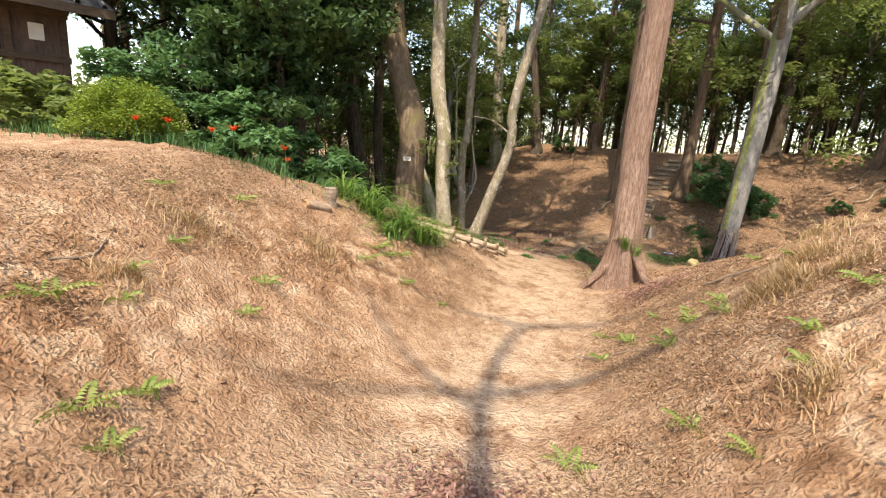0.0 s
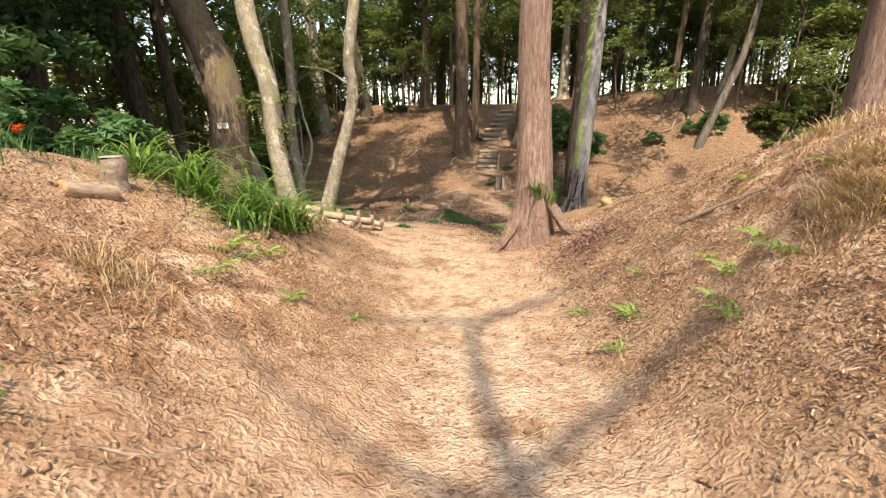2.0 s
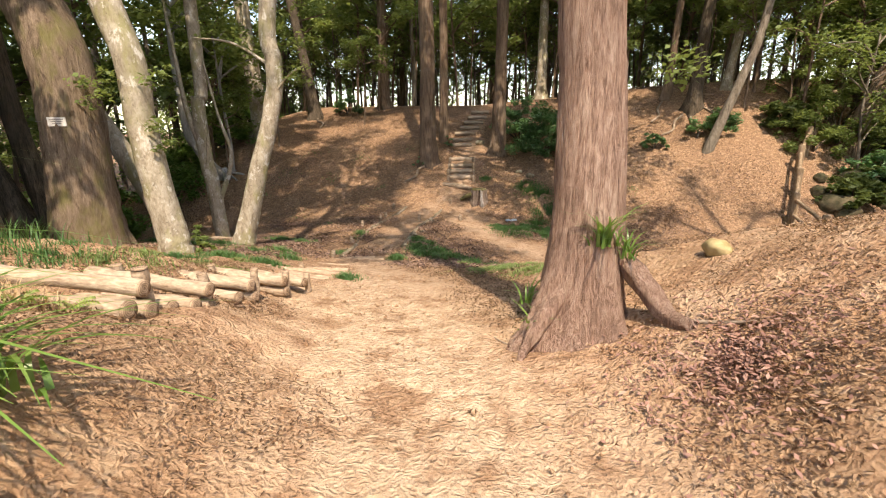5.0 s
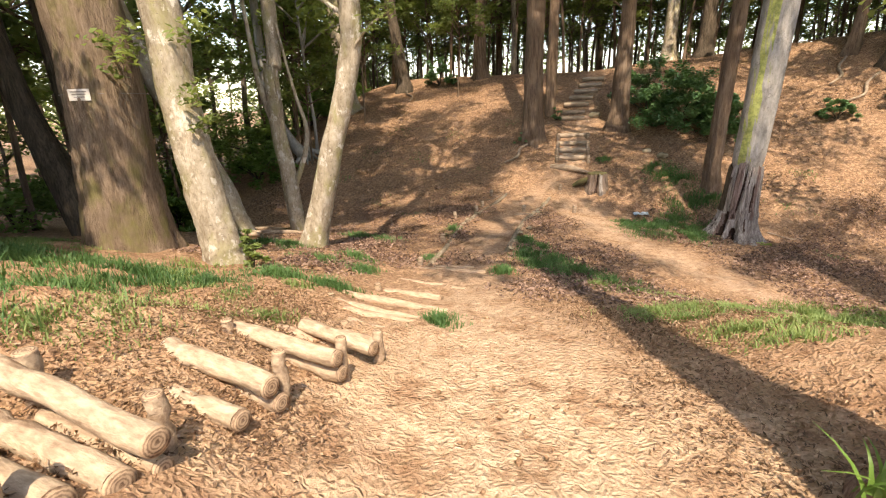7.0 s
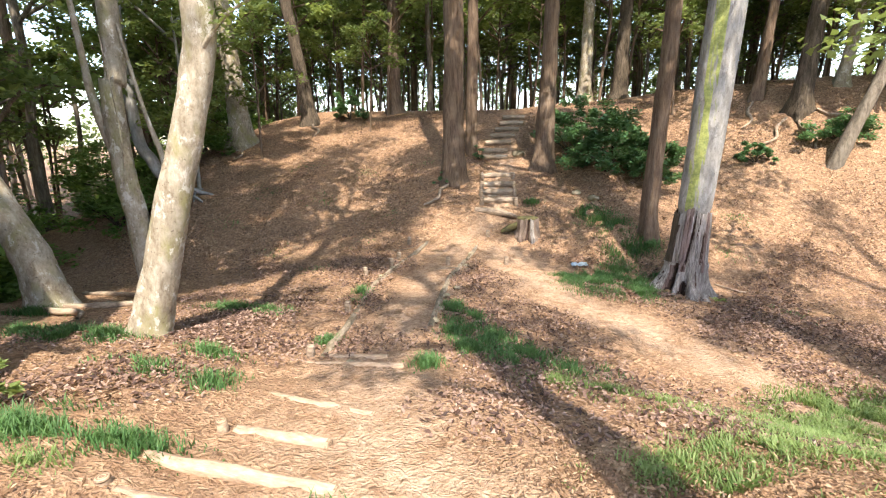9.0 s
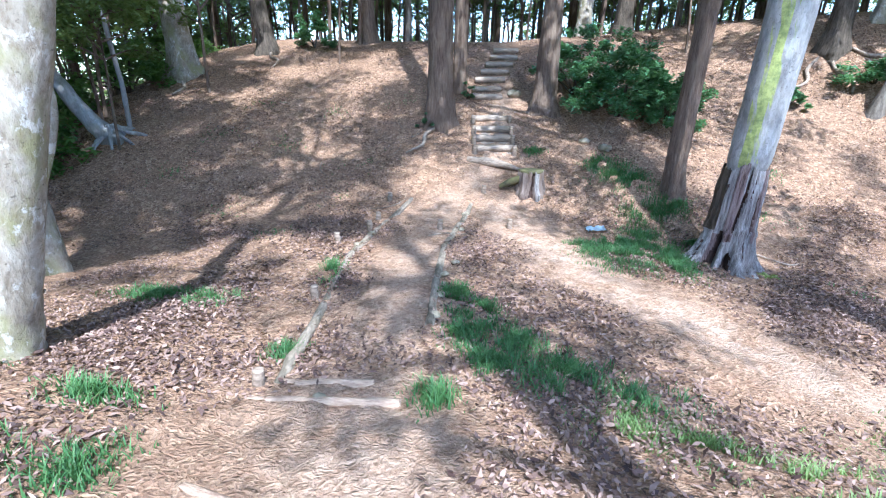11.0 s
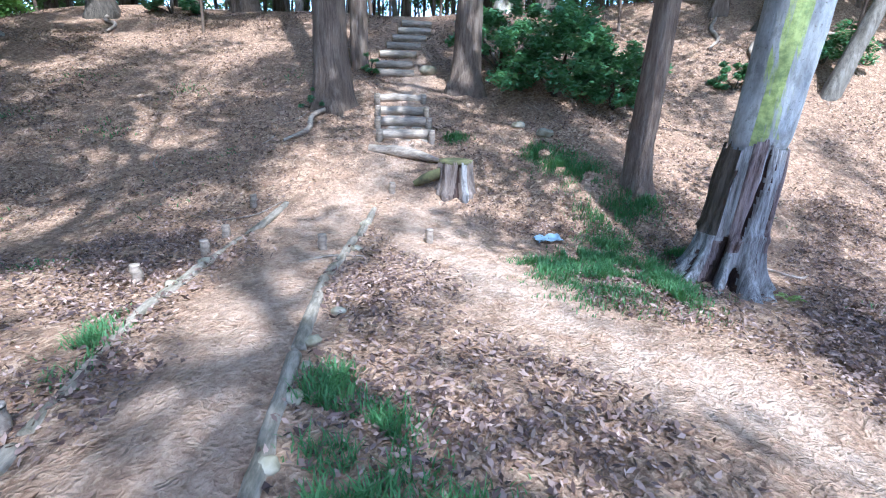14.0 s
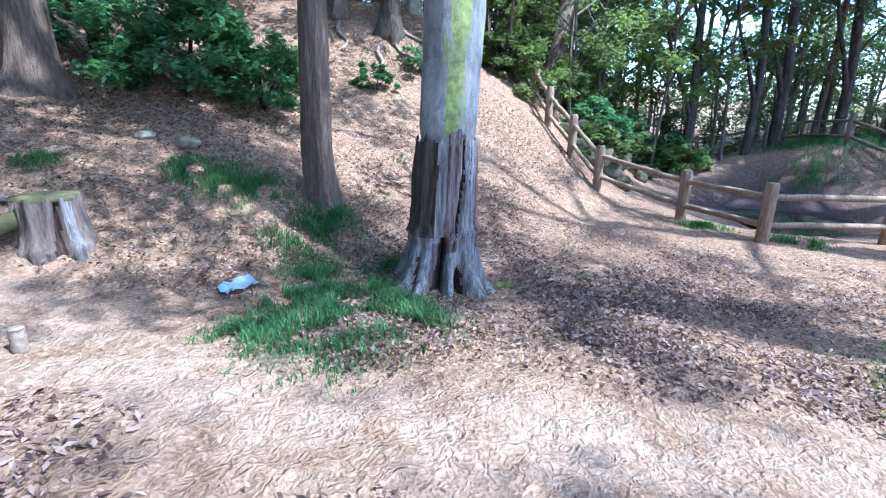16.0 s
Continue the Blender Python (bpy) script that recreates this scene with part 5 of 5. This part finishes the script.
    v, f = blades(46, 0.02, 0.02, 0.11, 0.012, 860 + k, 1.5, 4)
    part("bloom", (v + np.array([0, 0, tall - 0.01]), f), RED, t, "ragged red bloom")


def shrub(x, y, rx, ry, tall, clumps, each, leaf, mat, label, seed, lift=0.15, name="shrub", stems=6, jitter=0.25):
    """A bush: stems from the foot and leaf clumps over a rounded outline."""
    r = np.random.default_rng(seed)
    t = thing(name, (x, y, ground_at(x, y)), label, "shrub")
    n = r.normal(0, 1, (clumps, 3))
    n /= np.linalg.norm(n, axis=1)[:, None]
    n[:, 2] = np.abs(n[:, 2]) * 1.1 - 0.15
    m = n * np.array([rx, ry, tall * (1 - lift)]) * r.uniform(0.55, 1.0 + jitter, (clumps, 1)) + np.array([0, 0, tall * lift])
    m[:, 2] = np.clip(m[:, 2], 0.05, None)
    for k in range(stems):
        e = m[k]
        part("stem", tube(smooth_line([(0, 0, -0.05), tuple(e * np.array([0.4, 0.4, 0.55])), tuple(e)], 8), [0.03 * tall, 0.008], 6), BARK_DARK, t)
    part("leaves", leaf_cloud(clump_points(m, each, 0.3 * max(rx, ry) * 0.75, seed + 1, 0.7), leaf, leaf * 0.5, seed + 2, 0.1, 0.6), mat, t)
    return t


shrub(-5.3, -1.75, 0.75, 0.72, 0.95, 300, 60, 0.048, LEAF_AZALEA, "round clipped bush with bright yellow-green leaves", 900, 0.3, "clipped_bush", 5, 0.02)
shrub(-7.4, -2.1, 0.9, 0.9, 0.85, 44, 70, 0.16, LEAF_LIGHT, "loose bush with broad green leaves", 901)
shrub(4.0, 17.2, 1.1, 0.9, 1.7, 70, 90, 0.13, LEAF_SHRUB, "dark evergreen bush on the rampart slope", 902)
shrub(5.0, 16.8, 0.8, 0.8, 1.25, 60, 90, 0.12, LEAF_SHRUB, "spreading evergreen bush with glossy leaves", 903)
shrub(3.3, 18.6, 0.9, 0.8, 1.5, 50, 80, 0.13, LEAF_SHRUB, "dark evergreen bush beside the stairway", 904)
shrub(8.0, 17.1, 0.4, 0.4, 0.55, 24, 60, 0.1, LEAF_SHRUB, "small dark bush on the slope", 905)
shrub(10.0, 17.0, 0.8, 0.6, 0.7, 34, 70, 0.11, LEAF_SHRUB, "low spreading bush under a leaning tree", 906)
shrub(-4.3, 22.9, 0.6, 0.5, 1.0, 34, 60, 0.12, LEAF_SHRUB, "bush on the rampart edge", 907)
shrub(-0.62, 17.25, 0.2, 0.2, 0.3, 14, 50, 0.07, LEAF_SHRUB, "small dark plant at a tree foot", 908)
shrub(0.5, 18.8, 0.2, 0.2, 0.45, 12, 40, 0.09, LEAF_SHRUB, "small leafy plant beside the stairway", 909)
shrub(-3.55, 6.65, 0.18, 0.18, 0.4, 10, 24, 0.1, LEAF_LIGHT, "young plant with broad leaves at a tree foot", 910)
for k, (x, y, s, h) in enumerate(((-9.5, 16.5, 1.4, 1.2), (-10.5, 18.5, 1.6, 1.6), (-11.5, 14.5, 1.6, 1.2), (-9.2, 20.5, 1.3, 1.4), (-10.2, 12.5, 1.3, 0.9), (-8.4, 11.2, 0.9, 0.7), (-9.0, 23.0, 1.2, 1.5), (-12.5, 20.5, 1.8, 1.8), (-13.5, 17.0, 1.8, 1.5), (-11.5, 10.0, 1.6, 1.2), (-9.0, 6.5, 1.4, 1.0), (-10.5, 4.5, 1.6, 1.4),
                                 (12.6, 13.6, 0.8, 0.8), (13.8, 14.3, 1.0, 1.0), (15.2, 14.0, 1.0, 1.1), (16.6, 14.6, 1.2, 1.5), (14.4, 15.6, 1.1, 1.2), (18.2, 14.6, 1.3, 1.6), (12.2, 16.6, 0.8, 0.9), (17.8, 12.6, 0.9, 1.0), (20.0, 13.8, 1.4, 1.8))):
    shrub(x, y, s, s * 0.85, h, 46, 60, 0.17, LEAF_FRESH if k < 12 else (LEAF_OAK, LEAF_SHRUB)[k % 2], "wild green bush on the overgrown bank", 920 + k)

# evergreens and a broad-leaved tree on the plateau
for k, (x, y, h, r, mat) in enumerate(((-10.6, 3.6, 4.6, 2.6, LEAF_DARK), (-8.9, 5.4, 5.0, 2.4, LEAF_DARK), (-12.5, 2.2, 5.0, 3.0, LEAF_DARK), (-6.5, 2.4, 2.5, 1.5, LEAF_DARK), (-7.6, 4.2, 3.6, 2.0, LEAF_DARK), (-8.6, 2.6, 3.6, 1.9, LEAF_SHRUB), (-12.0, -0.6, 5.2, 2.6, LEAF_DARK))):
    tree(x, y, [(0, 0, 1), (0.1, 0, h * 0.6), (0.1, 0, h * 1.5)], [0.2, 0.16, 0.05], BARK_DARK, mat, "dark leafy tree with foliage reaching low", crown=(h * 0.9, r, 60, 150), leaf=(0.2, 0.1), seed=960 + k, limbs=14, name="tree", droop=0.5)

# ---- cedar roots, bamboo grass and boughs on the ground ----
root_spot = (1.42, 3.15)
for k, (pts, r) in enumerate((([(1.55, 3.05, 0.62), (1.76, 2.86, 0.36), (1.88, 2.62, 0.14), (1.95, 2.4, 0.04), (1.92, 2.2, -0.02)], 0.075), ([(1.3, 3.05, 0.3), (1.08, 2.9, 0.05), (0.95, 2.8, -0.12), (0.85, 2.7, -0.26)], 0.075))):
    base = Vector((root_spot[0], root_spot[1], ground_at(*root_spot) - 0.08))
    line = [tuple(Vector((x, y, max(z, ground_at(x, y) + 0.01 if i < len(pts) - 1 else ground_at(x, y) - 0.08))) - base) for i, (x, y, z) in enumerate(pts)]
    part("root", tube(smooth_line(line, 18), [r * 1.3, r, r * 0.7, r * 0.3], 14, 0.13, None, 30 + k), BARK_CEDAR, cedar, smooth=True)
for k, (x, y, z, n, h) in enumerate(((1.48, 2.84, 0.6, 60, 0.42), (1.66, 2.88, 0.5, 26, 0.3), (0.98, 2.9, -0.12, 16, 0.26), (1.05, 3.5, -0.1, 12, 0.3))):
    t = part("bamboo_grass", blades(n, 0.09, 0.07, h, 0.022, 990 + k, 1.0, 4), STRAP)
    t.location = (x, y, z)
    tagged(t, "tuft of pale green bamboo grass on the cedar roots", "plant", "bamboo grass tufts")


def bough_on_ground(points, r, label, seed):
    base = Vector((*points[0], ground_at(*points[0])))
    t = thing("fallen_branch", tuple(base), label, "branch")
    line = [(x - base.x, y - base.y, ground_at(x, y) - base.z + r * 0.8) for x, y in points]
    part("branch_body", tube(smooth_line(line, 18), [r * 0.7, r, r * 0.5], 9, 0.1, None, seed), OLD_WOOD, t, smooth=True)


bough_on_ground([(2.62, 0.52), (2.8, 0.3), (2.95, 0.1), (3.05, -0.05)], 0.024, "brown bare root lying over the bank", 1)
bough_on_ground([(2.2, 2.1), (2.0, 2.4), (1.9, 2.75)], 0.015, "thin dry stick leaning by the cedar roots", 2)
bough_on_ground([(4.7, 12.6), (5.0, 12.3), (5.25, 12.35)], 0.02, "dry twig lying on the leaves", 3)
bough_on_ground([(-7.4, 12.3), (-6.6, 12.0), (-6.0, 11.8)], 0.05, "dead branch lying in the moat", 4)
rr = random.Random(8)
for k in range(34):
    x, y = rr.uniform(-4, 7), rr.uniform(-5, 17)
    if abs(x) < 0.4 and y < 9:
        continue
    a, n = rr.uniform(0, 6.28), rr.uniform(0.15, 0.4)
    bough_on_ground([(x, y), (x + n * math.cos(a), y + n * math.sin(a)), (x + 2 * n * math.cos(a + 0.3), y + 2 * n * math.sin(a + 0.3))], rr.uniform(0.006, 0.012), "thin dry twig among the fallen leaves", 40 + k)

# a scrap of pale blue plastic
BLUE, bt, bb = material("blue plastic film", 0.3, 0.5)
bb.inputs["Base Color"].default_value = (0.42, 0.55, 0.66, 1)
bb.inputs["Transmission Weight"].default_value = 0.3
gx, gy = np.meshgrid(np.linspace(-0.17, 0.17, 14), np.linspace(-0.12, 0.12, 12), indexing="ij")
gz = np.array([[0.03 + 0.06 * noise.noise((a * 20, b * 14, 1.0)) for b in gy[0]] for a in gx[:, 0]])
i, j = np.meshgrid(np.arange(13), np.arange(11), indexing="ij")
bag = part("plastic_scrap", (np.stack([gx, gy, np.maximum(gz, 0.0)], -1).reshape(-1, 3), np.stack([i * 12 + j, (i + 1) * 12 + j, (i + 1) * 12 + j + 1, i * 12 + j + 1], -1).reshape(-1, 4)), BLUE)
bag.location = (2.3, 13.4, ground_at(2.3, 13.4) + 0.02)
tagged(bag, "crumpled scrap of pale blue plastic on the leaves", "litter")

# ---- the old house on the plateau ----
PLASTER = plain("white plaster", (0.6, 0.58, 0.54), (0.78, 0.77, 0.73), 4, 0.9, 0.1)
TIMBER = plain("dark timber", (0.05, 0.035, 0.025), (0.13, 0.09, 0.06), 6, 0.8, 0.3, 0.01, (1, 1, 6))
BOARD = plain("brown boards", (0.06, 0.04, 0.032), (0.14, 0.095, 0.075), 5, 0.8, 0.3, 0.01, (5, 1, 1))
TILE = plain("grey roof tile", (0.1, 0.1, 0.11), (0.22, 0.22, 0.23), 6, 0.6, 0.3)
hx, hy = -11.5, 0.6
hz = ground_at(hx, hy) + 0.5
house = thing("house", (hx, hy, hz), "old timber house with brown boards, white plaster and a tiled eave", "house", turn=70)
part("foundation", box(8.2, 6.4, 0.8, (-4.0, 3.1, -0.38)), STONE, house, "low stone footing")
part("wall", box(8.0, 0.2, 2.9, (-4.0, 0.0, 1.45)), BOARD, house)
part("wall", box(0.2, 6.0, 2.9, (0.0, 3.1, 1.45)), BOARD, house)
part("wall", box(0.2, 6.0, 2.9, (-8.0, 3.1, 1.45)), BOARD, house)
part("wall", box(8.2, 0.2, 2.9, (-4.0, 6.2, 1.45)), BOARD, house)
for k in range(9):
    part("timber_post", box(0.14, 0.08, 2.9, (-8.0 + k * 1.0, -0.13, 1.45), 0.01), TIMBER, house)
part("timber_beam", box(8.2, 0.09, 0.16, (-4.0, -0.14, 1.75), 0.01), TIMBER, house)
part("timber_beam", box(8.2, 0.09, 0.18, (-4.0, -0.14, 2.75), 0.01), TIMBER, house)
for k in range(8):
    part("plaster_panel", box(0.28, 0.05, 0.36, (-7.5 + k * 1.0, -0.13, 2.3), 0.01), PLASTER, house, "white plaster panel")
v = np.array([(-8.9, -1.0, 2.75), (0.9, -1.0, 2.75), (0.2, 3.1, 4.9), (-8.2, 3.1, 4.9), (-8.9, 7.2, 2.75), (0.9, 7.2, 2.75)])
f = np.array([[0, 1, 2, 3], [5, 4, 3, 2]])
thick = np.concatenate([v, v + np.array([0, 0, 0.18])])
f = np.array([[0, 1, 2, 3], [5, 4, 3, 2], [9, 8, 7, 6], [8, 9, 10, 11], [0, 6, 7, 1], [4, 5, 11, 10], [1, 7, 8, 2], [2, 8, 11, 5], [0, 3, 9, 6], [3, 4, 10, 9]])
roof = part("roof", (thick, f), TILE, house)
for k in range(20):
    x = -8.8 + k * 0.5
    part("tile_row", tube([(x, -1.04, 2.95), (x * 0.94 - 0.15, 3.1, 5.1)], [0.06, 0.06], 8), TILE, roof)
part("fascia", box(9.8, 0.05, 0.2, (-4.0, -1.03, 2.82)), TIMBER, house, "dark eave board")

# ---- the rotted foot of the scarred tree ----
sx, sy = 3.92, 12.3
face = math.atan2(-0.77, -0.64)
ROOTS = ((-62, 0.34, 0.3), (-38, 0.26, 0.2), (-4, 0.24, 0.13), (36, 0.27, 0.2), (66, 0.2, 0.2), (110, 0.22, 0.3), (160, 0.24, 0.3), (-110, 0.25, 0.3), (-155, 0.22, 0.3))
# degrees from the face, lower and upper end, half width in degrees, depth
CRACKS = ((-20, -0.1, 0.66, 8.0, 0.13), (15, 0.62, 1.6, 4.2, 0.09), (17, -0.1, 0.34, 9.0, 0.14), (54, 0.62, 1.22, 5.5, 0.1), (4, 0.45, 0.66, 5.0, 0.05), (-48, 0.05, 0.5, 3.0, 0.05), (33, 1.1, 1.6, 2.6, 0.05), (-30, 0.72, 1.4, 1.8, 0.035), (47, 0.2, 0.55, 3.5, 0.06))


def scar_crack(a, z):
    deepest = 0.0
    for deg, lo, hi, half, deep in CRACKS:
        d = turned(a, face + radians(deg + 5 * math.sin(4 * z + deg)))
        w = radians(half) * (0.55 + 0.6 * abs(noise.noise((z * 5.0, deg * 0.3, 0.0))))
        fade = min(1.0, max(0.0, (z - lo) / 0.08)) * min(1.0, max(0.0, (hi - z) / 0.1))
        deepest = max(deepest, deep * fade * math.exp(-((d / w) ** 2)))
    return deepest


def scar_top(a):
    return 1.55 + 0.1 * noise.noise((4 * math.cos(a), 4 * math.sin(a), 2.0)) + 0.12 * math.exp(-((turned(a, face + 0.1) / 0.3) ** 2))


def scar_radius(a, z):
    low = math.exp(-max(0.0, z) / 0.3)
    root = sum(n * math.exp(-((turned(a, face + radians(deg)) / w) ** 2)) for deg, n, w in ROOTS)
    ridge = 0.008 * math.sin(17 * a + 1.5 * math.sin(3 * z)) + 0.016 * noise.noise((7 * math.cos(a), 7 * math.sin(a), 1.3 * z)) + 0.008 * noise.noise((22 * math.cos(a), 22 * math.sin(a), 3 * z))
    lip = 0.022 * math.exp(-(((z - 0.62 - 0.05 * math.sin(3 * a)) / 0.05) ** 2))
    flank = 0.018 if radians(-115) < turned(a, face) < radians(-28) and z > 0.62 else 0.0
    return 0.3 + low * (0.06 + root * 1.2) + ridge + lip + flank - scar_crack(a, z) - 0.02 * min(1.0, max(0.0, (z - scar_top(a) + 0.25) / 0.25))


def scar_kind(a, z):
    d = math.degrees(turned(a, face))
    if z > scar_top(a):
        return None
    if scar_crack(a, z) > 0.022:
        return "rotten_crack"
    if -118 < d < -30 and 0.64 < z:
        return "old_bark"
    if (-13 < d < 13 or 60 < d < 75) and z > 0.5 or (-32 < d < -12 and z < 0.6):
        return "split_wood"
    return "bleached_wood"


woods = {"rotten_crack": (ROT, "black crack of rotten wood"), "old_bark": (BARK_DARK, "dark flaking old bark"), "split_wood": (SPLIT_BROWN, "brown split wood"), "bleached_wood": (DEAD_WOOD, "bleached grey wood and splayed roots")}
for name, data in weathered_shell(scar_radius, scar_kind, lambda z: (0.04 * max(z, 0), -0.01 * max(z, 0)), -0.3, 1.75, 84, 190).items():
    part(name, data, woods[name][0], scarred, woods[name][1], smooth=True)
# surface roots on the rampart edge
for k, (x, y, a) in enumerate(((9.5, 18.3, 3.6), (9.7, 18.1, 4.4), (10.2, 18.1, 5.1), (9.2, 19.5, 3.9), (-6.1, 10.0, 5.6), (-5.9, 10.1, 0.1), (-0.4, 17.2, 4.0), (-7.5, 20.6, 4.6), (-5.6, 22.4, 4.9))):
    bough_on_ground([(x, y), (x + 0.4 * math.cos(a), y + 0.4 * math.sin(a)), (x + 0.8 * math.cos(a + 0.3), y + 0.8 * math.sin(a + 0.3)), (x + 1.2 * math.cos(a + 0.1), y + 1.2 * math.sin(a + 0.1))], 0.05, "bare grey tree root creeping over the slope", 80 + k)


# forked dark trees, a fallen bough and bushes beyond the pond
for k, (x, y, lean, q) in enumerate(((20.5, 7.2, 0.12, 0.2), (19.6, 5.6, 0.3, 0.22), (21.5, 10.2, -0.1, 0.16), (19.8, 10.9, 0.1, 0.13), (23.0, 8.4, 0.15, 0.16), (18.3, 12.6, 0.2, 0.14))):
    tree(x, y, [(lean, -0.2 * lean, 1.2), (lean * 1.6, 0, 2.6), (lean * 3, 0.2, 5), (lean * 5, 0.4, 9)], [q * 1.3, q, q * 0.9, q * 0.7, q * 0.4], BARK_DARK, LEAF_LIGHT, "dark forked tree beyond the pond with light leaves", crown=(6.0, 3.4, 30, 100), leaf=(0.22, 0.12), seed=1100 + k, limbs=8, name="tree",
         twigs=[([(lean * 1.2, 0, 1.7), (-0.5, 0.3, 2.8), (-1.1, 0.8, 4.4), (-1.3, 1.0, 6.5)], q * 0.6), ([(lean * 2, 0, 3.0), (lean * 2 + 0.8, -0.6, 3.9), (lean * 2 + 1.8, -1.0, 4.6)], q * 0.4)])
for k, (x, y, s, h) in enumerate(((12.7, 15.6, 1.0, 1.4), (14.0, 16.4, 1.2, 1.9), (15.6, 15.8, 1.2, 1.7), (17.2, 16.2, 1.3, 2.0), (13.4, 17.6, 1.1, 2.0), (16.0, 18.2, 1.4, 2.4), (18.6, 17.6, 1.4, 2.4), (13.4, 14.2, 0.7, 0.6), (17.0, 12.4, 0.8, 0.8), (22.5, 12.6, 1.6, 1.6), (25.5, 7.0, 1.8, 1.6), (26.5, 3.5, 1.8, 1.4), (27.5, 10.5, 1.8, 1.8))):
    shrub(x, y, s, s * 0.9, h, 40, 70, 0.13, (LEAF_LIGHT, LEAF_OAK)[k % 2], "leafy green bush at the pond bank", 1120 + k)
for k, (x, y, s, h) in enumerate(((-10.3, 2.3, 1.5, 3.6), (-12.2, 3.4, 1.7, 4.0), (-6.2, 1.5, 1.0, 1.9), (-7.6, 1.8, 1.2, 2.6), (-5.3, 2.7, 0.8, 1.4), (-9.0, 0.6, 1.1, 2.4))):
    shrub(x, y, s, s, h, 70, 80, 0.19 if h < 3 else 0.15, LEAF_SHRUB if h < 3 else LEAF_DARK, "tall evergreen bush behind the bank top", 1150 + k)

# the leaning grey tree with bare roots at the end of the rampart
lx, ly = -8.0, 17.3
root_tree = tree(lx, ly, [(-0.35, 0, 0.35), (-0.85, 0.0, 1.1), (-1.25, 0.1, 2.2), (-1.4, 0.2, 7.5)], [0.2, 0.15, 0.14, 0.12, 0.07], BARK_PALE, LEAF_OAK, "leaning pale tree with bare roots at the rampart end", crown=(6.0, 2.8, 34, 130), seed=1170, limbs=8, name="tree", lobes=flare(0.5, 4, 0.6, 0.2))
for k, (a, n) in enumerate(((0.0, 0.9), (0.7, 0.6), (-0.6, 0.8), (-1.3, 0.7), (-2.2, 0.6), (3.6, 0.5))):
    q = [(0.05 * math.cos(a), 0.05 * math.sin(a), 0.35)] + [(d * n * math.cos(a + 0.2 * d), d * n * math.sin(a + 0.2 * d), ground_at(lx + d * n * math.cos(a), ly + d * n * math.sin(a)) - ground_at(lx, ly) + 0.08 + e) for d, e in ((0.4, 0.12), (0.75, 0.05), (1.0, -0.12))]
    part("root", tube(smooth_line(q, 12), [0.06, 0.045, 0.02], 8, 0.1, None, k), BARK_PALE, root_tree, smooth=True)
tree(lx + 0.25, ly + 0.3, [(0.02, 0, 1), (-0.1, 0, 2.5), (-0.2, 0, 5)], [0.06, 0.05, 0.03], BARK_PALE, LEAF_LIGHT, "thin pale tree beside a leaning one", crown=(4.2, 1.8, 20, 70), seed=1180, sides=9, limbs=6, name="sapling")

# ---- crumbs of earth on the bare banks ----


def crumbs(n, x0, x1, y0, y1, size, seed):
    """Small broken lumps of earth lying loose."""
    r = np.random.default_rng(seed)
    x, y = r.uniform(x0, x1, n), r.uniform(y0, y1, n)
    c = np.stack([x, y, height(x, y) + r.uniform(-0.01, 0.02, n)], -1)
    s = size * np.exp(r.normal(0, 0.5, n))[:, None]
    d = np.array([(1, 0, 0), (0, 1, 0), (-1, 0, 0), (0, -1, 0), (0, 0, 0.7), (0, 0, -0.7)], float)
    v = c[:, None, :] + d[None] * s[:, None, :] * r.uniform(0.6, 1.3, (n, 6, 1)) + r.normal(0, 0.2, (n, 6, 3)) * s[:, None, :]
    k = np.array([(0, 1, 4, 4), (1, 2, 4, 4), (2, 3, 4, 4), (3, 0, 4, 4), (1, 0, 5, 5), (2, 1, 5, 5), (3, 2, 5, 5), (0, 3, 5, 5)])[:, :3]
    f = (np.arange(n)[:, None, None] * 6 + k[None]).reshape(-1, 3)
    return v.reshape(-1, 3), f


SOIL = ground.data.materials[0]
for k, (n, x0, x1, y0, y1) in enumerate(((9000, -3.5, 4.2, -6.0, 1.0), (6000, -3.2, 4.2, 1.0, 6.0))):
    tagged(part("earth_crumbs", crumbs(n, x0, x1, y0, y1, 0.008, 1200 + k), SOIL), "loose tan crumbs of dry earth", "earth", kind="stuff")
